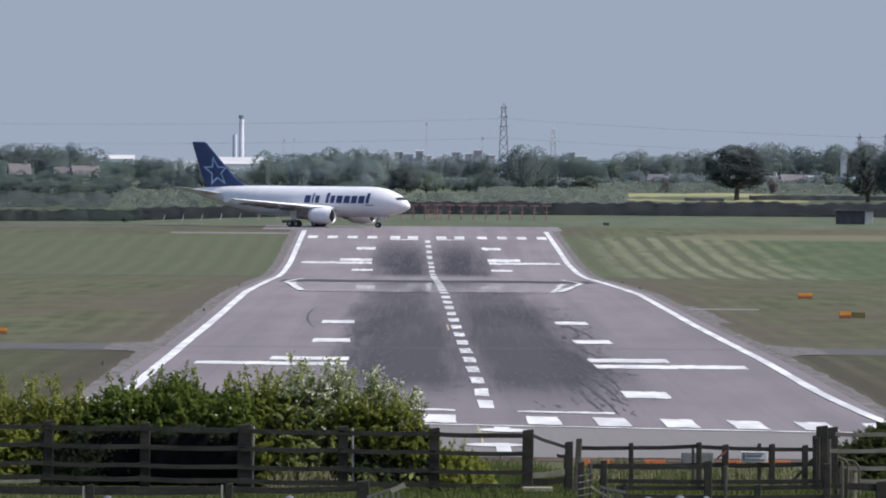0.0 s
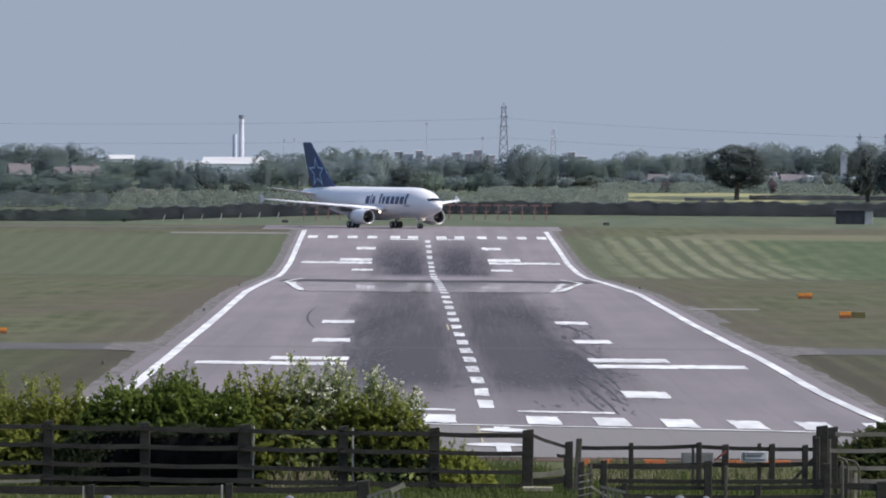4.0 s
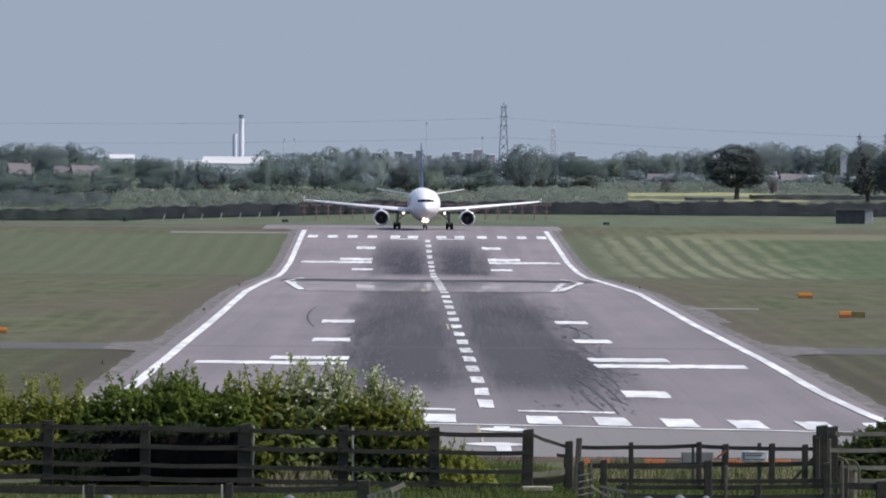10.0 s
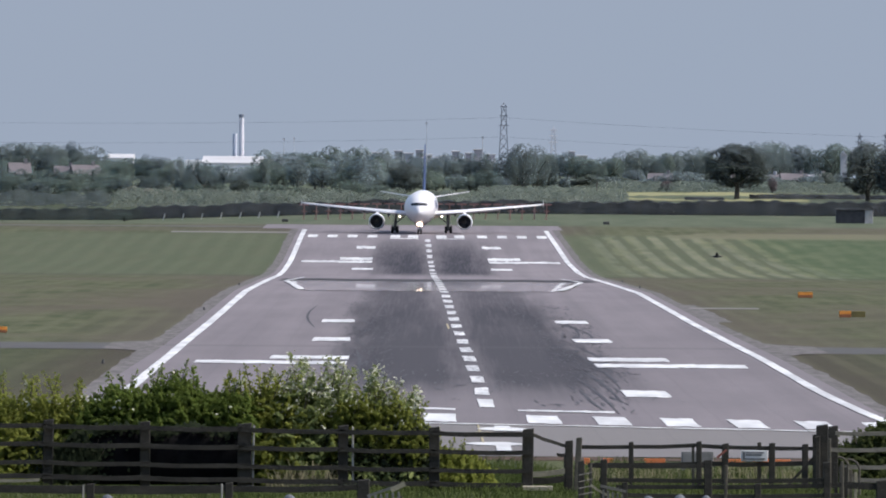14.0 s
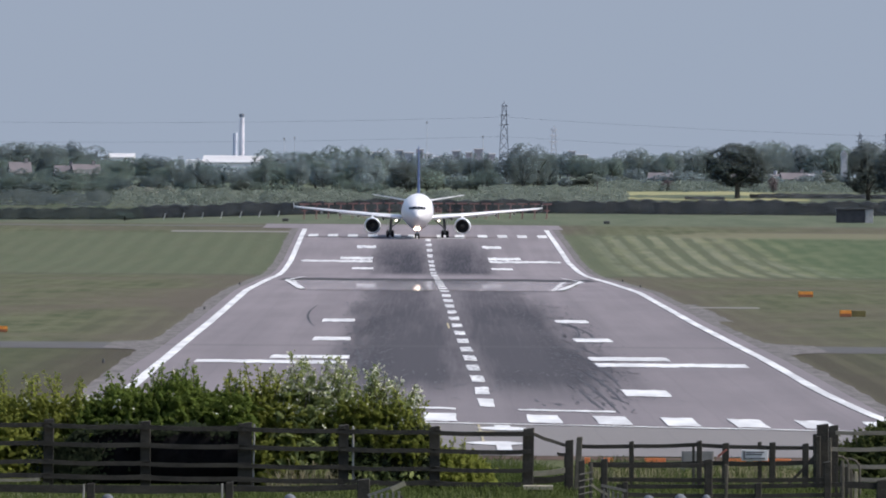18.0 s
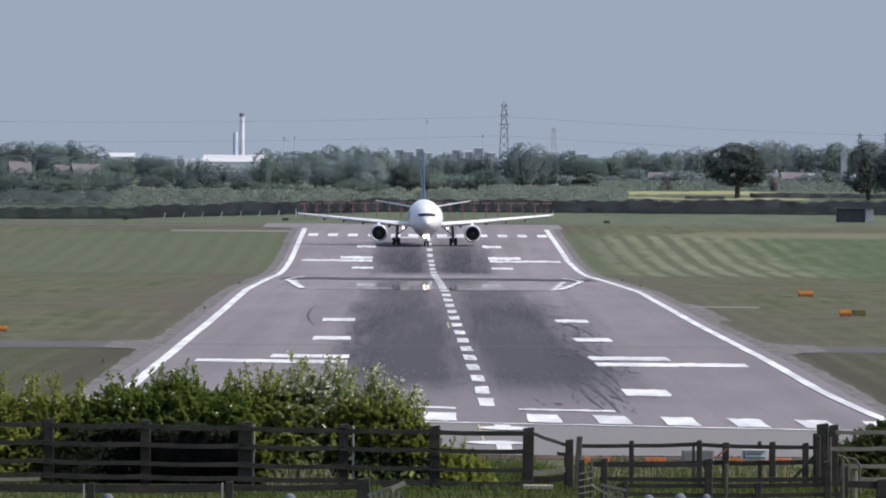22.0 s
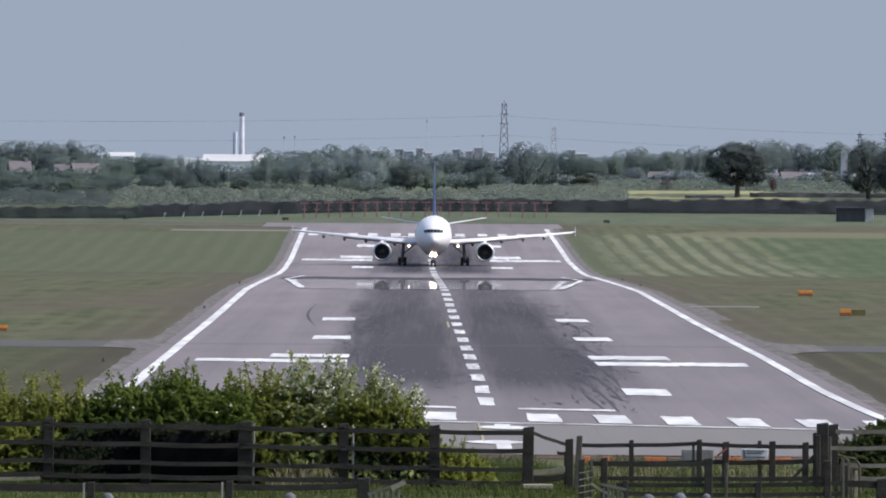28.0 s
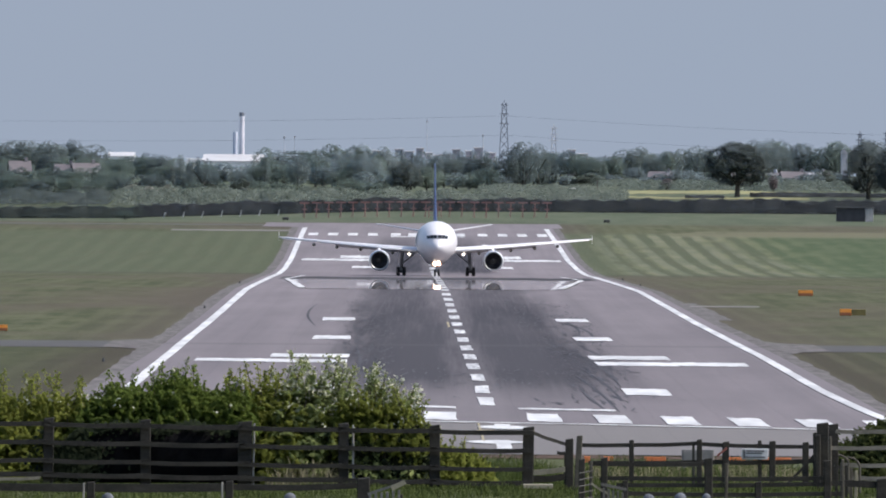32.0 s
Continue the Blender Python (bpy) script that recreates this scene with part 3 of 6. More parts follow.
for u0, d0, u1, d1, bow in ((9.0, 1030, 8.2, 1240, 1.6), (9.9, 1010, 9.0, 1180, 1.4), (-12.4, 1130, -13.2, 1300, -0.8), (8.3, 770, 7.8, 792, 0.0), (7.4, 736, 6.6, 862, 0.2), (8.2, 772, 7.2, 905, 0.3), (6.7, 740, 6.2, 815, -0.1), (8.9, 820, 8.1, 960, 0.4), (9.4, 880, 8.8, 1010, 0.6), (-7.8, 860, -8.4, 1000, 0.2)):
    tyre_mark(u0, d0, u1, d1, bow, 0.17)


# ---- the airliner: origin on the ground between the main wheels, nose towards -Y ----
BODY_Z = 4.75
STATIONS = [(0.0, 0.04, -0.78), (0.15, 0.36, -0.76), (0.5, 0.74, -0.68), (1.0, 1.10, -0.56), (1.8, 1.54, -0.40), (3.0, 2.03, -0.24), (4.5, 2.44, -0.11),
            (6.5, 2.74, -0.02), (8.5, 2.82, 0.0), (18.0, 2.82, 0.0), (27.0, 2.82, 0.0), (31.0, 2.70, 0.12), (35.0, 2.30, 0.48),
            (39.0, 1.74, 0.95), (43.0, 1.05, 1.40), (46.0, 0.45, 1.70), (46.66, 0.16, 1.76)]
NOSE = -21.9


def body_at(s):
    """Radius and centre height of the fuselage s metres behind the nose."""
    t = [a[0] for a in STATIONS]
    return float(np.interp(s, t, [a[1] for a in STATIONS])), BODY_Z + float(np.interp(s, t, [a[2] for a in STATIONS]))


def on_body(s, z, side, out=0.02):
    """A point on the fuselage's side at a given height."""
    r, c = body_at(s)
    h = max(-0.98, min(0.98, (z - c) / r))
    return (side * (math.sqrt(1 - h * h) * r + out), NOSE + s, c + h * (r + out))


def on_nose(x, z, out=0.025):
    """A point on the nose ahead of the widest section, at a given half width and height."""
    lo, hi = 0.05, 8.0
    for _ in range(30):
        s = (lo + hi) / 2
        r, c = body_at(s)
        if r * r < x * x + (z - c) ** 2:
            lo = s
        else:
            hi = s
    return (x, NOSE + lo - out, z + out)


def patch(corner, rows, cols):
    """A curved patch: corner(i, j) gives the point at the fractions i, j."""
    bm = bmesh.new()
    g = [[bm.verts.new(corner(i / rows, j / cols)) for j in range(cols + 1)] for i in range(rows + 1)]
    for i in range(rows):
        for j in range(cols):
            bm.faces.new((g[i][j], g[i][j + 1], g[i + 1][j + 1], g[i + 1][j]))
    return bm


def foil(le, chord, thick, plane="xy", n=8):
    """An aerofoil section starting at le, running aft (+Y)."""
    top, bot = [], []
    for k in range(n + 1):
        f = (1 - math.cos(math.pi * k / n)) / 2
        h = thick * chord * (1.48 * math.sqrt(f) - 0.63 * f - 1.76 * f * f + 1.42 * f ** 3 - 0.51 * f ** 4)
        top.append((f * chord, h))
        bot.append((f * chord, -h * 0.75))
    pts = top + bot[-2:0:-1]
    if plane == "xy":
        return [(le[0], le[1] + a, le[2] + b) for a, b in pts]
    return [(le[0] + b, le[1] + a, le[2]) for a, b in pts]


def revolve(profile, n=28, x=0.0, z=0.0, ends=(True, True)):
    """A body of turning about the Y axis: (y, radius) pairs."""
    return loft([[(x + r * math.cos(2 * math.pi * k / n), y, z + r * math.sin(2 * math.pi * k / n)) for k in range(n)] for y, r in profile], *ends)


def star(r, n=5, inner=0.42):
    return [(math.sin(math.pi * k / n) * (r if k % 2 == 0 else r * inner), math.cos(math.pi * k / n) * (r if k % 2 == 0 else r * inner)) for k in range(2 * n)]


def build_airliner():
    plane = tagged(empty("airliner"), "white twin-engined airliner with a dark blue tail fin", "airplane")
    ring = 40
    rows = []
    stations = np.concatenate([np.linspace(0, 1, 8) ** 1.5, np.linspace(1.2, 8.5, 16), np.linspace(9.5, 27, 12), np.linspace(28, 46.66, 24)])
    for s in stations:
        r, c = body_at(s)
        rows.append([(r * math.cos(2 * math.pi * k / ring), NOSE + s, c + r * math.sin(2 * math.pi * k / ring)) for k in range(ring)])
    body = part("fuselage", loft(rows), SKIN, plane, smooth=True)
    # belly fairing under the wing
    part("belly_fairing", revolve([(-9.5, 0.3), (-7.5, 1.5), (-4.0, 2.05), (1.5, 2.05), (4.5, 1.4), (6.5, 0.3)], 24, 0, 3.45), SKIN, plane, smooth=True)
    # cockpit panes
    for side in (-1, 1):
        for x0, x1, z0, z1 in ((0.03, 0.52, 5.16, 5.66), (0.55, 1.02, 5.14, 5.64), (1.05, 1.45, 5.12, 5.56)):
            part("cockpit_pane", patch(lambda i, j: on_nose(side * (x0 + (x1 - x0) * i), z0 + (z1 - z0) * j), 4, 3), GLASS_DARK, body, "dark cockpit window")
    # blue name along both sides, as plain slanting bars: (width, height), 0 a gap between words
    letters = ((0.80, 1.95), (1.40, 1.45), (1.30, 1.45), (1.40, 1.45), (1.40, 1.45), (1.05, 1.45), (0.80, 1.95), (0.85, 0), (1.00, 1.45), (0.48, 1.85), (1.40, 1.45))
    for side in (-1, 1):
        s = 7.25
        for w, h in (letters if side < 0 else letters[::-1]):
            if h:
                slant = 0.16 * side
                bm = bmesh.new()
                a, b, z0, z1 = 0.08, w - 0.08, 0.06, h
                g = [[bm.verts.new(on_body(s + a + (b - a) * i + slant * (z0 + (z1 - z0) * j / 5), 4.42 + z0 + (z1 - z0) * j / 5, side, 0.03)) for j in range(6)] for i in (0, 1)]
                for j in range(5):
                    bm.faces.new((g[0][j], g[0][j + 1], g[1][j + 1], g[1][j]))
                part("title_bar", bm, NAVY, body, "dark blue bar of the painted name")
            s += w + 0.19
        part("small_title_bar", patch(lambda i, j: on_body(6.2 + 1.9 * i, 4.1 + 0.16 * j, side, 0.03), 2, 2), NAVY, body)
        # cabin and cargo door outlines
        for s, z0, z1, w in ((6.4, 4.35, 6.2, 0.06), (24.8, 4.35, 6.0, 0.06), (34.5, 4.9, 6.4, 0.06)):
            for a in (s, s + 1.05):
                part("door_seam", patch(lambda i, j: on_body(a + w * i, z0 + (z1 - z0) * j, side, 0.012), 1, 5), BARE, body)
    # wings
    for side, word in ((-1, "right"), (1, "left")):
        secs = [(2.0, -8.2, 9.6, 3.45, 0.11), (2.8, -7.5, 8.9, 3.55, 0.105), (7.6, -4.65, 6.4, 3.98, 0.095), (14.5, -0.55, 4.3, 4.58, 0.09), (21.3, 3.5, 2.35, 5.16, 0.09), (21.75, 4.0, 1.7, 5.2, 0.07)]
        wing = part("wing", loft([foil((side * x, y, z), c, t) for x, y, c, z, t in secs]), SKIN, plane, smooth=True)
        part("slat", loft([foil((side * x, y - 0.30, z - 0.13), c * 0.16, 0.34) for x, y, c, z, t in secs[1:5]]), SKIN, wing, "white painted slat", True)
        for x0, x1 in ((2.9, 7.3), (8.2, 13.9)):
            ends = []
            for x in (x0, x1):
                y, c, z = (float(np.interp(x, [q[0] for q in secs], [q[k] for q in secs])) for k in (1, 2, 3))
                t = y + c * 0.93
                ends.append([(side * x, t + a, z + b) for a, b in ((0.0, -0.02), (0.12, 0.12), (0.7, 0.0), (1.45, -0.52), (1.42, -0.56), (0.6, -0.22), (0.1, -0.12))])
            part("flap", loft(ends), SKIN, wing, "lowered white flap")
        part("wingtip_fence", loft([foil((side * 21.75, 4.1 + k * 0.9, 5.16 + h), 1.5 - abs(k) * 0.8, 0.05, "yz") for k, h in ((0.9, -0.6), (0.0, 0.0), (0.9, 0.75))]), SKIN, wing)
        for x in (6.0, 10.4, 13.7, 16.9):
            y = float(np.interp(x, [2.8, 7.6, 14.5, 21.3], [1.2, 1.55, 3.6, 5.7]))
            z = float(np.interp(x, [2.8, 21.3], [3.25, 5.0]))
            part("flap_fairing", revolve([(y - 2.6, 0.05), (y - 1.8, 0.24), (y - 0.3, 0.27), (y + 0.7, 0.16), (y + 1.2, 0.03)], 10, side * x, z - 0.36), DULL, wing, smooth=True)
        part("landing_lamp", bar((side * 3.75, -7.45, 3.02), (side * 3.75, -7.25, 3.02), 0.18, 14), LAMP_SOFT, wing, "lit wing-root landing lamp")
        # engine under the wing
        ex, ez = side * 7.85, 2.12
        eng = part("engine", revolve([(-9.55, 1.15), (-9.7, 1.20), (-9.75, 1.26), (-9.6, 1.33), (-8.9, 1.43), (-7.6, 1.46), (-6.2, 1.36), (-5.2, 1.20), (-5.2, 1.10)], 36, ex, ez, (False, False)), SKIN, plane, "white engine cowling", True)
        part("inlet_lip", revolve([(-9.52, 1.13), (-9.71, 1.18), (-9.79, 1.26), (-9.69, 1.335), (-9.55, 1.36)], 36, ex, ez, (False, False)), BARE, eng, "polished inlet lip", True)
        part("inlet_duct", revolve([(-9.53, 1.14), (-9.0, 1.10), (-8.55, 1.10)], 36, ex, ez, (False, False)), DULL, eng, smooth=True)
        fan = bmesh.new()
        for k in range(30):
            a = 2 * math.pi * k / 30
            c, s = math.cos(a), math.sin(a)
            c2, s2 = math.cos(a + 0.19), math.sin(a + 0.19)
            v = [fan.verts.new((ex + r * cc, y, ez + r * ss)) for r, cc, ss, y in ((0.36, c, s, -8.75), (1.09, c, s, -8.75), (1.09, c2, s2, -8.6), (0.36, c2, s2, -8.6))]
            fan.faces.new(v)
        part("fan", fan, FAN, eng, "dark fan blades")
        part("fan_back", revolve([(-8.52, 0.02), (-8.5, 1.11)], 24, ex, ez), FAN, eng)
        part("spinner", revolve([(-9.15, 0.02), (-9.05, 0.13), (-8.85, 0.27), (-8.66, 0.38)], 18, ex, ez), DULL, eng, smooth=True)
        part("core_nozzle", revolve([(-5.8, 1.0), (-4.9, 0.86), (-3.7, 0.66), (-3.4, 0.5), (-2.7, 0.1)], 24, ex, ez), DULL, eng, smooth=True)
        part("pylon", loft([[(ex - w, y, z) for w, y, z in ((0.22, -8.2, ez + 1.3), (-0.22, -8.2, ez + 1.3), (-0.22, -2.2, 3.6), (0.22, -2.2, 3.6))],
                            [(ex - w, y, z) for w, y, z in ((0.2, -7.4, ez + 1.62), (-0.2, -7.4, ez + 1.62), (-0.2, -1.6, 3.95), (0.2, -1.6, 3.95))]]), SKIN, eng)
        # tailplane
        part("tailplane", loft([foil((side * x, NOSE + s, z), c, 0.06) for x, s, c, z in ((0.6, 38.6, 6.0, 6.0), (1.6, 39.3, 5.3, 6.12), (8.0, 43.9, 2.3, 7.15), (8.13, 44.2, 1.8, 7.17))]), SKIN, plane, smooth=True)
        # main gear
        gear = part("main_gear_leg", bar((side * 4.8, 0, 0.62), (side * 4.6, 0.1, 3.3), 0.24, 12), GEAR, plane)
        part("drag_brace", bar((side * 4.78, 0, 1.6), (side * 3.0, -0.1, 3.0), 0.10, 8), GEAR, gear)
        part("bogie_beam", box(side * 4.8 - 0.12, side * 4.8 + 0.12, -0.85, 0.85, 0.5, 0.74, 0.04), GEAR, gear)
        part("gear_door", box(side * 5.18 - 0.03, side * 5.18 + 0.03, -0.6, 0.7, 1.45, 3.3, 0.01), SKIN, gear)
        for dy in (-0.7, 0.7):
            part("axle", bar((side * 4.8 - 0.42, dy, 0.6), (side * 4.8 + 0.42, dy, 0.6), 0.22, 12), FAN, gear, "dark axle with brake packs")
            for dx in (-0.43, 0.43):
                wheel(gear, side * 4.8 + dx, dy, 0.62, 0.46)
    # fin
    fin = part("tail_fin", loft([foil((0, NOSE + s, z), c, 0.075, "yz") for s, c, z in ((33.0, 9.6, 6.9), (34.6, 8.5, 7.35), (37.2, 7.0, 9.1), (43.35, 3.1, 15.45), (43.9, 2.4, 15.7))]), NAVY, plane, "dark blue tail fin", True)
    for side in (-1, 1):
        outer, inner = star(3.0), star(2.25)
        bm = bmesh.new()
        cy, cz = NOSE + 41.1, 10.1
        vo = [bm.verts.new((side * 0.34, cy - side * a * 0.9 * side + b * 0.25, cz + b)) for a, b in outer]
        vi = [bm.verts.new((side * 0.34, cy - side * a * 0.9 * side + b * 0.25, cz + b)) for a, b in inner]
        for k in range(10):
            j = (k + 1) % 10
            bm.faces.new((vo[k], vo[j], vi[j], vi[k]))
        part("star_outline", bm, SKYBLUE, fin, "light blue outlined star")
    # nose gear with its lamps
    ng = part("nose_gear_leg", bar((0, -15.2, 0.5), (0, -14.9, 2.5), 0.14, 10), GEAR, plane)
    for x in (-0.26, 0.26):
        wheel(ng, x, -15.2, 0.5, 0.26)
    for x in (-0.27, 0.27):
        lamp = part("taxi_lamp", bar((x, -15.42, 1.72), (x, -15.40, 1.72), 0.23, 16), LAMP, ng, "brightly lit taxi lamp")
        part("reflector", revolve([(-15.43, 0.23), (-15.47, 0.34)], 16, x, 1.72, (False, False)), LAMP_GLARE, lamp, "warm glowing ring added for the lamp's glare")
        part("lamp_housing", revolve([(-15.58, 0.34), (-15.58, 0.355), (-15.36, 0.355), (-15.30, 0.12)], 16, x, 1.72, (False, True)), GEAR, lamp)
        # vanes added to block the lamp when seen from the side
        vanes = bmesh.new()
        for k in range(-3, 4):
            half = math.sqrt(0.34 ** 2 - (k * 0.09) ** 2)
            add_box(vanes, x + k * 0.09 - 0.004, x + k * 0.09 + 0.004, -15.76, -15.49, 1.72 - half, 1.72 + half)
        part("louvre", vanes, GEAR, lamp, "upright vanes added to cut the lamp's light sideways")
    for x in (-0.5, 0.5):
        part("nose_gear_door", box(x - 0.02, x + 0.02, -16.6, -14.7, 1.5, 2.3, 0.005), SKIN, ng)
    return plane


WHEELS = []


def wheel(parent, x, y, r, w):
    """A tyre and its rim, each turning about its own centre."""
    n = 20

    def ring_body(prof):
        return loft([[(a, q * math.cos(2 * math.pi * k / n), q * math.sin(2 * math.pi * k / n)) for k in range(n)] for a, q in prof])

    tyre = part("wheel", ring_body([(-w / 2, r * 0.55), (-w / 2, r * 0.88), (-w * 0.32, r), (w * 0.32, r), (w / 2, r * 0.88), (w / 2, r * 0.55)]), RUBBER, parent, "black tyre", True)
    rim = part("rim", ring_body([(-w / 2 - 0.01, r * 0.3), (-w / 2 - 0.01, r * 0.56), (w / 2 + 0.01, r * 0.56), (w / 2 + 0.01, r * 0.3)]), GEAR, parent)
    for o in (tyre, rim):
        o.location = (x, y, r)
        WHEELS.append((o, r))


airliner = build_airliner()

# ---- trees ----
# Wood, hedge and scrub leaf colours are paled and blued to hold distance haze.
LEAF_OAK = leafy("dark_oak_leaves", (0.096, 0.118, 0.118), (0.120, 0.144, 0.140), 0.5, 0.4, 0.10, gaps=0.36)
LEAF_MID = leafy("haze_tinted_wood_leaves", (0.136, 0.180, 0.170), (0.184, 0.232, 0.196), 0.5, 0.22, 0.12, gaps=0.45)
LEAF_DEEP = leafy("haze_tinted_deep_leaves", (0.116, 0.150, 0.160), (0.156, 0.194, 0.188), 0.5, 0.22, 0.12, gaps=0.45)
LEAF_MAY = leafy("may_blossom", (0.24, 0.25, 0.21), (0.34, 0.34, 0.30), 0.4, scale=0.3)
LEAF_COPPER = leafy("copper_leaves", (0.120, 0.098, 0.108), (0.155, 0.125, 0.132), 0.4)
LEAF_FAR = leafy("haze_tinted_far_leaves", (0.184, 0.232, 0.254), (0.232, 0.282, 0.290), 0.5, 0.22, 0.12, gaps=0.45)
LEAF_SCRUB = leafy("scrub_leaves", (0.140, 0.170, 0.150), (0.184, 0.212, 0.180), 0.5, 0.06, 0.15, gaps=0.3)
LEAF_THICK = leafy("thick_hedge_leaves", (0.080, 0.098, 0.094), (0.112, 0.130, 0.116), 0.3, 0.4, 0.12, gaps=0.36)
LEAF_HEDGE = leafy("hedge_leaves", (0.082, 0.092, 0.102), (0.112, 0.122, 0.124), 0.3, 0.4, 0.12, gaps=0.36)
BARK = plain("bark", (0.045, 0.040, 0.034), (0.090, 0.080, 0.068), 3.0, 0.95, bump=0.5, local=True, stretch=(1, 1, 0.3))


def crown_points(rng, n, lobes, rx, rz, zc, lobe):
    """Points in the shells of many lobes packed into an uneven crown."""
    c = rng.normal(size=(lobes, 3))
    c /= np.linalg.norm(c, axis=1)[:, None]
    c *= rng.uniform(0.7, 1.0, (lobes, 1))
    c = c * np.array([rx, rx, rz]) + np.array([0, 0, zc])
    r = lobe * rng.uniform(0.55, 1.15, lobes)
    k = rng.integers(0, lobes, n)
    v = rng.normal(size=(n, 3))
    v /= np.linalg.norm(v, axis=1)[:, None]
    p = c[k] + v * (r[k] * rng.uniform(0.78, 1.10, n))[:, None] * np.array([1, 1, 0.85])
    gap = np.linalg.norm((p[:, None, :] - c[None]) / np.array([1, 1, 0.85]), axis=2) / r[None]
    gap[np.arange(n), k] = 9
    keep = gap.min(axis=1) > 0.66
    return p[keep], v[keep]


def build_tree(name, leaf, seed, h=10.0, w=8.5, clear=0.2, n=1700, lobes=26, size=0.62):
    """A tree with a tapered trunk, limbs and a lobed leafy crown; h high and w wide."""
    rng = np.random.default_rng(seed)
    t = empty(name)
    bm = bmesh.new()
    add_bar(bm, (0, 0, -0.3), (0.1, 0.05, h * 0.45), 0.035 * h, 8, 0.018 * h)
    for k in range(6):
        a = k * 1.05 + rng.uniform(-0.3, 0.3)
        z = h * rng.uniform(clear, 0.42)
        add_bar(bm, (0, 0, z), (math.cos(a) * w * 0.3, math.sin(a) * w * 0.3, z + h * rng.uniform(0.15, 0.35)), 0.014 * h, 5, 0.005 * h)
    part("trunk", bm, BARK, t)
    lo = h * clear
    pts, out = crown_points(rng, n, lobes, w * 0.32, (h - lo) * 0.34, lo + (h - lo) * 0.5, w * 0.21)
    pts[:, 2] = np.maximum(pts[:, 2], lo * 0.7 + 0.05)
    mass = (pts - np.array([0, 0, lo + (h - lo) * 0.45])) / np.array([w / 2, w / 2, (h - lo) / 2])
    leaves("crown", pts, size * 1.25, leaf, t, seed, 1.3, out * 0.55 + np.array([0, 0, 0.9]), 0.35, mass * 0.22 + out * 0.12 + np.array([0.1, -0.35, 0.7]))
    return t


def put_tree(t, x, d, h, w, label, turn):
    c = copy_thing(t, pose(x, d, ground_z(x, d) if d < 3090 else float(np.interp(d, FALL_D, FALL_Z)), 0, 0, turn))
    c.scale = (w / 8.5, w / 8.5, h / 10.0)
    return tagged(c, label, "tree")


OAKS = [build_tree("oak_tree", LEAF_OAK, 11, clear=0.13, n=30000, lobes=70, size=0.25), build_tree("oak_tree", LEAF_OAK, 12, clear=0.05, n=13000, lobes=60, size=0.33)]
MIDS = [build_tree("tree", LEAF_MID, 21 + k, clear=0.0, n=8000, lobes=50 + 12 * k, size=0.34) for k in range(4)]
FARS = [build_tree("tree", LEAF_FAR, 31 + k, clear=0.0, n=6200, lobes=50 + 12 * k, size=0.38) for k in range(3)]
DEEPS = [build_tree("tree", LEAF_DEEP, 36 + k, clear=0.0, n=8600, lobes=60 + 16 * k, size=0.35) for k in range(2)]
MAY = build_tree("bush", LEAF_MAY, 44, clear=0.0, n=4500, lobes=24, size=0.34)
COPPER = build_tree("tree", LEAF_COPPER, 45, clear=0.05, n=4000, lobes=30, size=0.36)
SCRUBS = [build_tree("bush", LEAF_SCRUB, 41 + k, clear=0.0, n=3600, lobes=20 + 6 * k, size=0.45) for k in range(3)]

put_tree(OAKS[0], 65.0, 2880, 13.0, 16.2, "dark solitary oak standing behind the hedge", 0)
put_tree(OAKS[1], 93.4, 2860, 13.4, 13.0, "dark broad oak behind the hedge", 70)
put_tree(OAKS[1], 99.0, 2850, 12.2, 9.0, "dark broad oak behind the hedge", 200)
for x, d, h, w in ((14.6, 3050, 9.6, 6.4), (18.6, 3055, 12.2, 8.6), (22.2, 3065, 11.2, 7.6), (25.0, 3080, 8.6, 5.0), (17.5, 3062, 9.0, 8.0)):
    put_tree(DEEPS[int(h) % 2], x, d, h, w, "tall dark green tree standing in front of the woods", x * 40)
for x, d, h, w in ((-52.6, 2830, 8.6, 8.6), (-44.2, 2835, 6.2, 5.6), (-56.5, 2826, 6.0, 5.0)):
    put_tree(DEEPS[1], x, d, h, w, "dark green tree behind the hedge", x * 40)
for x, d, h, w in ((-60.6, 2990, 8.6, 2.6), (-58.6, 2995, 7.4, 2.4), (-41.2, 2990, 8.4, 2.8), (-62.6, 3000, 7.0, 2.2), (-57.0, 3005, 8.0, 1.6)):
    put_tree(DEEPS[int(h) % 2], x, d, h, w, "tall narrow dark tree rising from the woods", x * 40)
for x, d, h, w in ((-66.5, 2765, 3.6, 4.6), (-62.5, 2762, 3.2, 4.2), (-58.8, 2766, 3.5, 3.8), (-48.5, 2764, 2.8, 3.0), (-38.6, 2768, 2.6, 3.6)):
    put_tree(MAY, x, d, h, w, "pale bush in white blossom behind the hedge", x * 40)
put_tree(OAKS[1], -8.6, 2890, 7.6, 8.4, "dark round tree standing before the woods", 120)
put_tree(COPPER, 76.5, 3020, 4.2, 2.6, "small copper-leaved tree beside the houses", 20)
put_tree(COPPER, 52.5, 3060, 3.0, 3.2, "small copper-leaved tree beside the houses", 80)
put_tree(MIDS[1], -64.0, 2606, 2.0, 4.0, "low bright green bush before the hedge", 30)


def wood(x0, x1, d0, d1, h0, h1, w, count, kinds, label, seed):
    """A belt of single trees."""
    rng = random.Random(seed)
    for k in range(count):
        x = x0 + (x1 - x0) * (k + rng.uniform(0.1, 0.9)) / count
        d = rng.uniform(d0, d1)
        put_tree(rng.choice(kinds), x, d, rng.uniform(h0, h1), w * rng.uniform(0.75, 1.3), label, rng.uniform(0, 360))


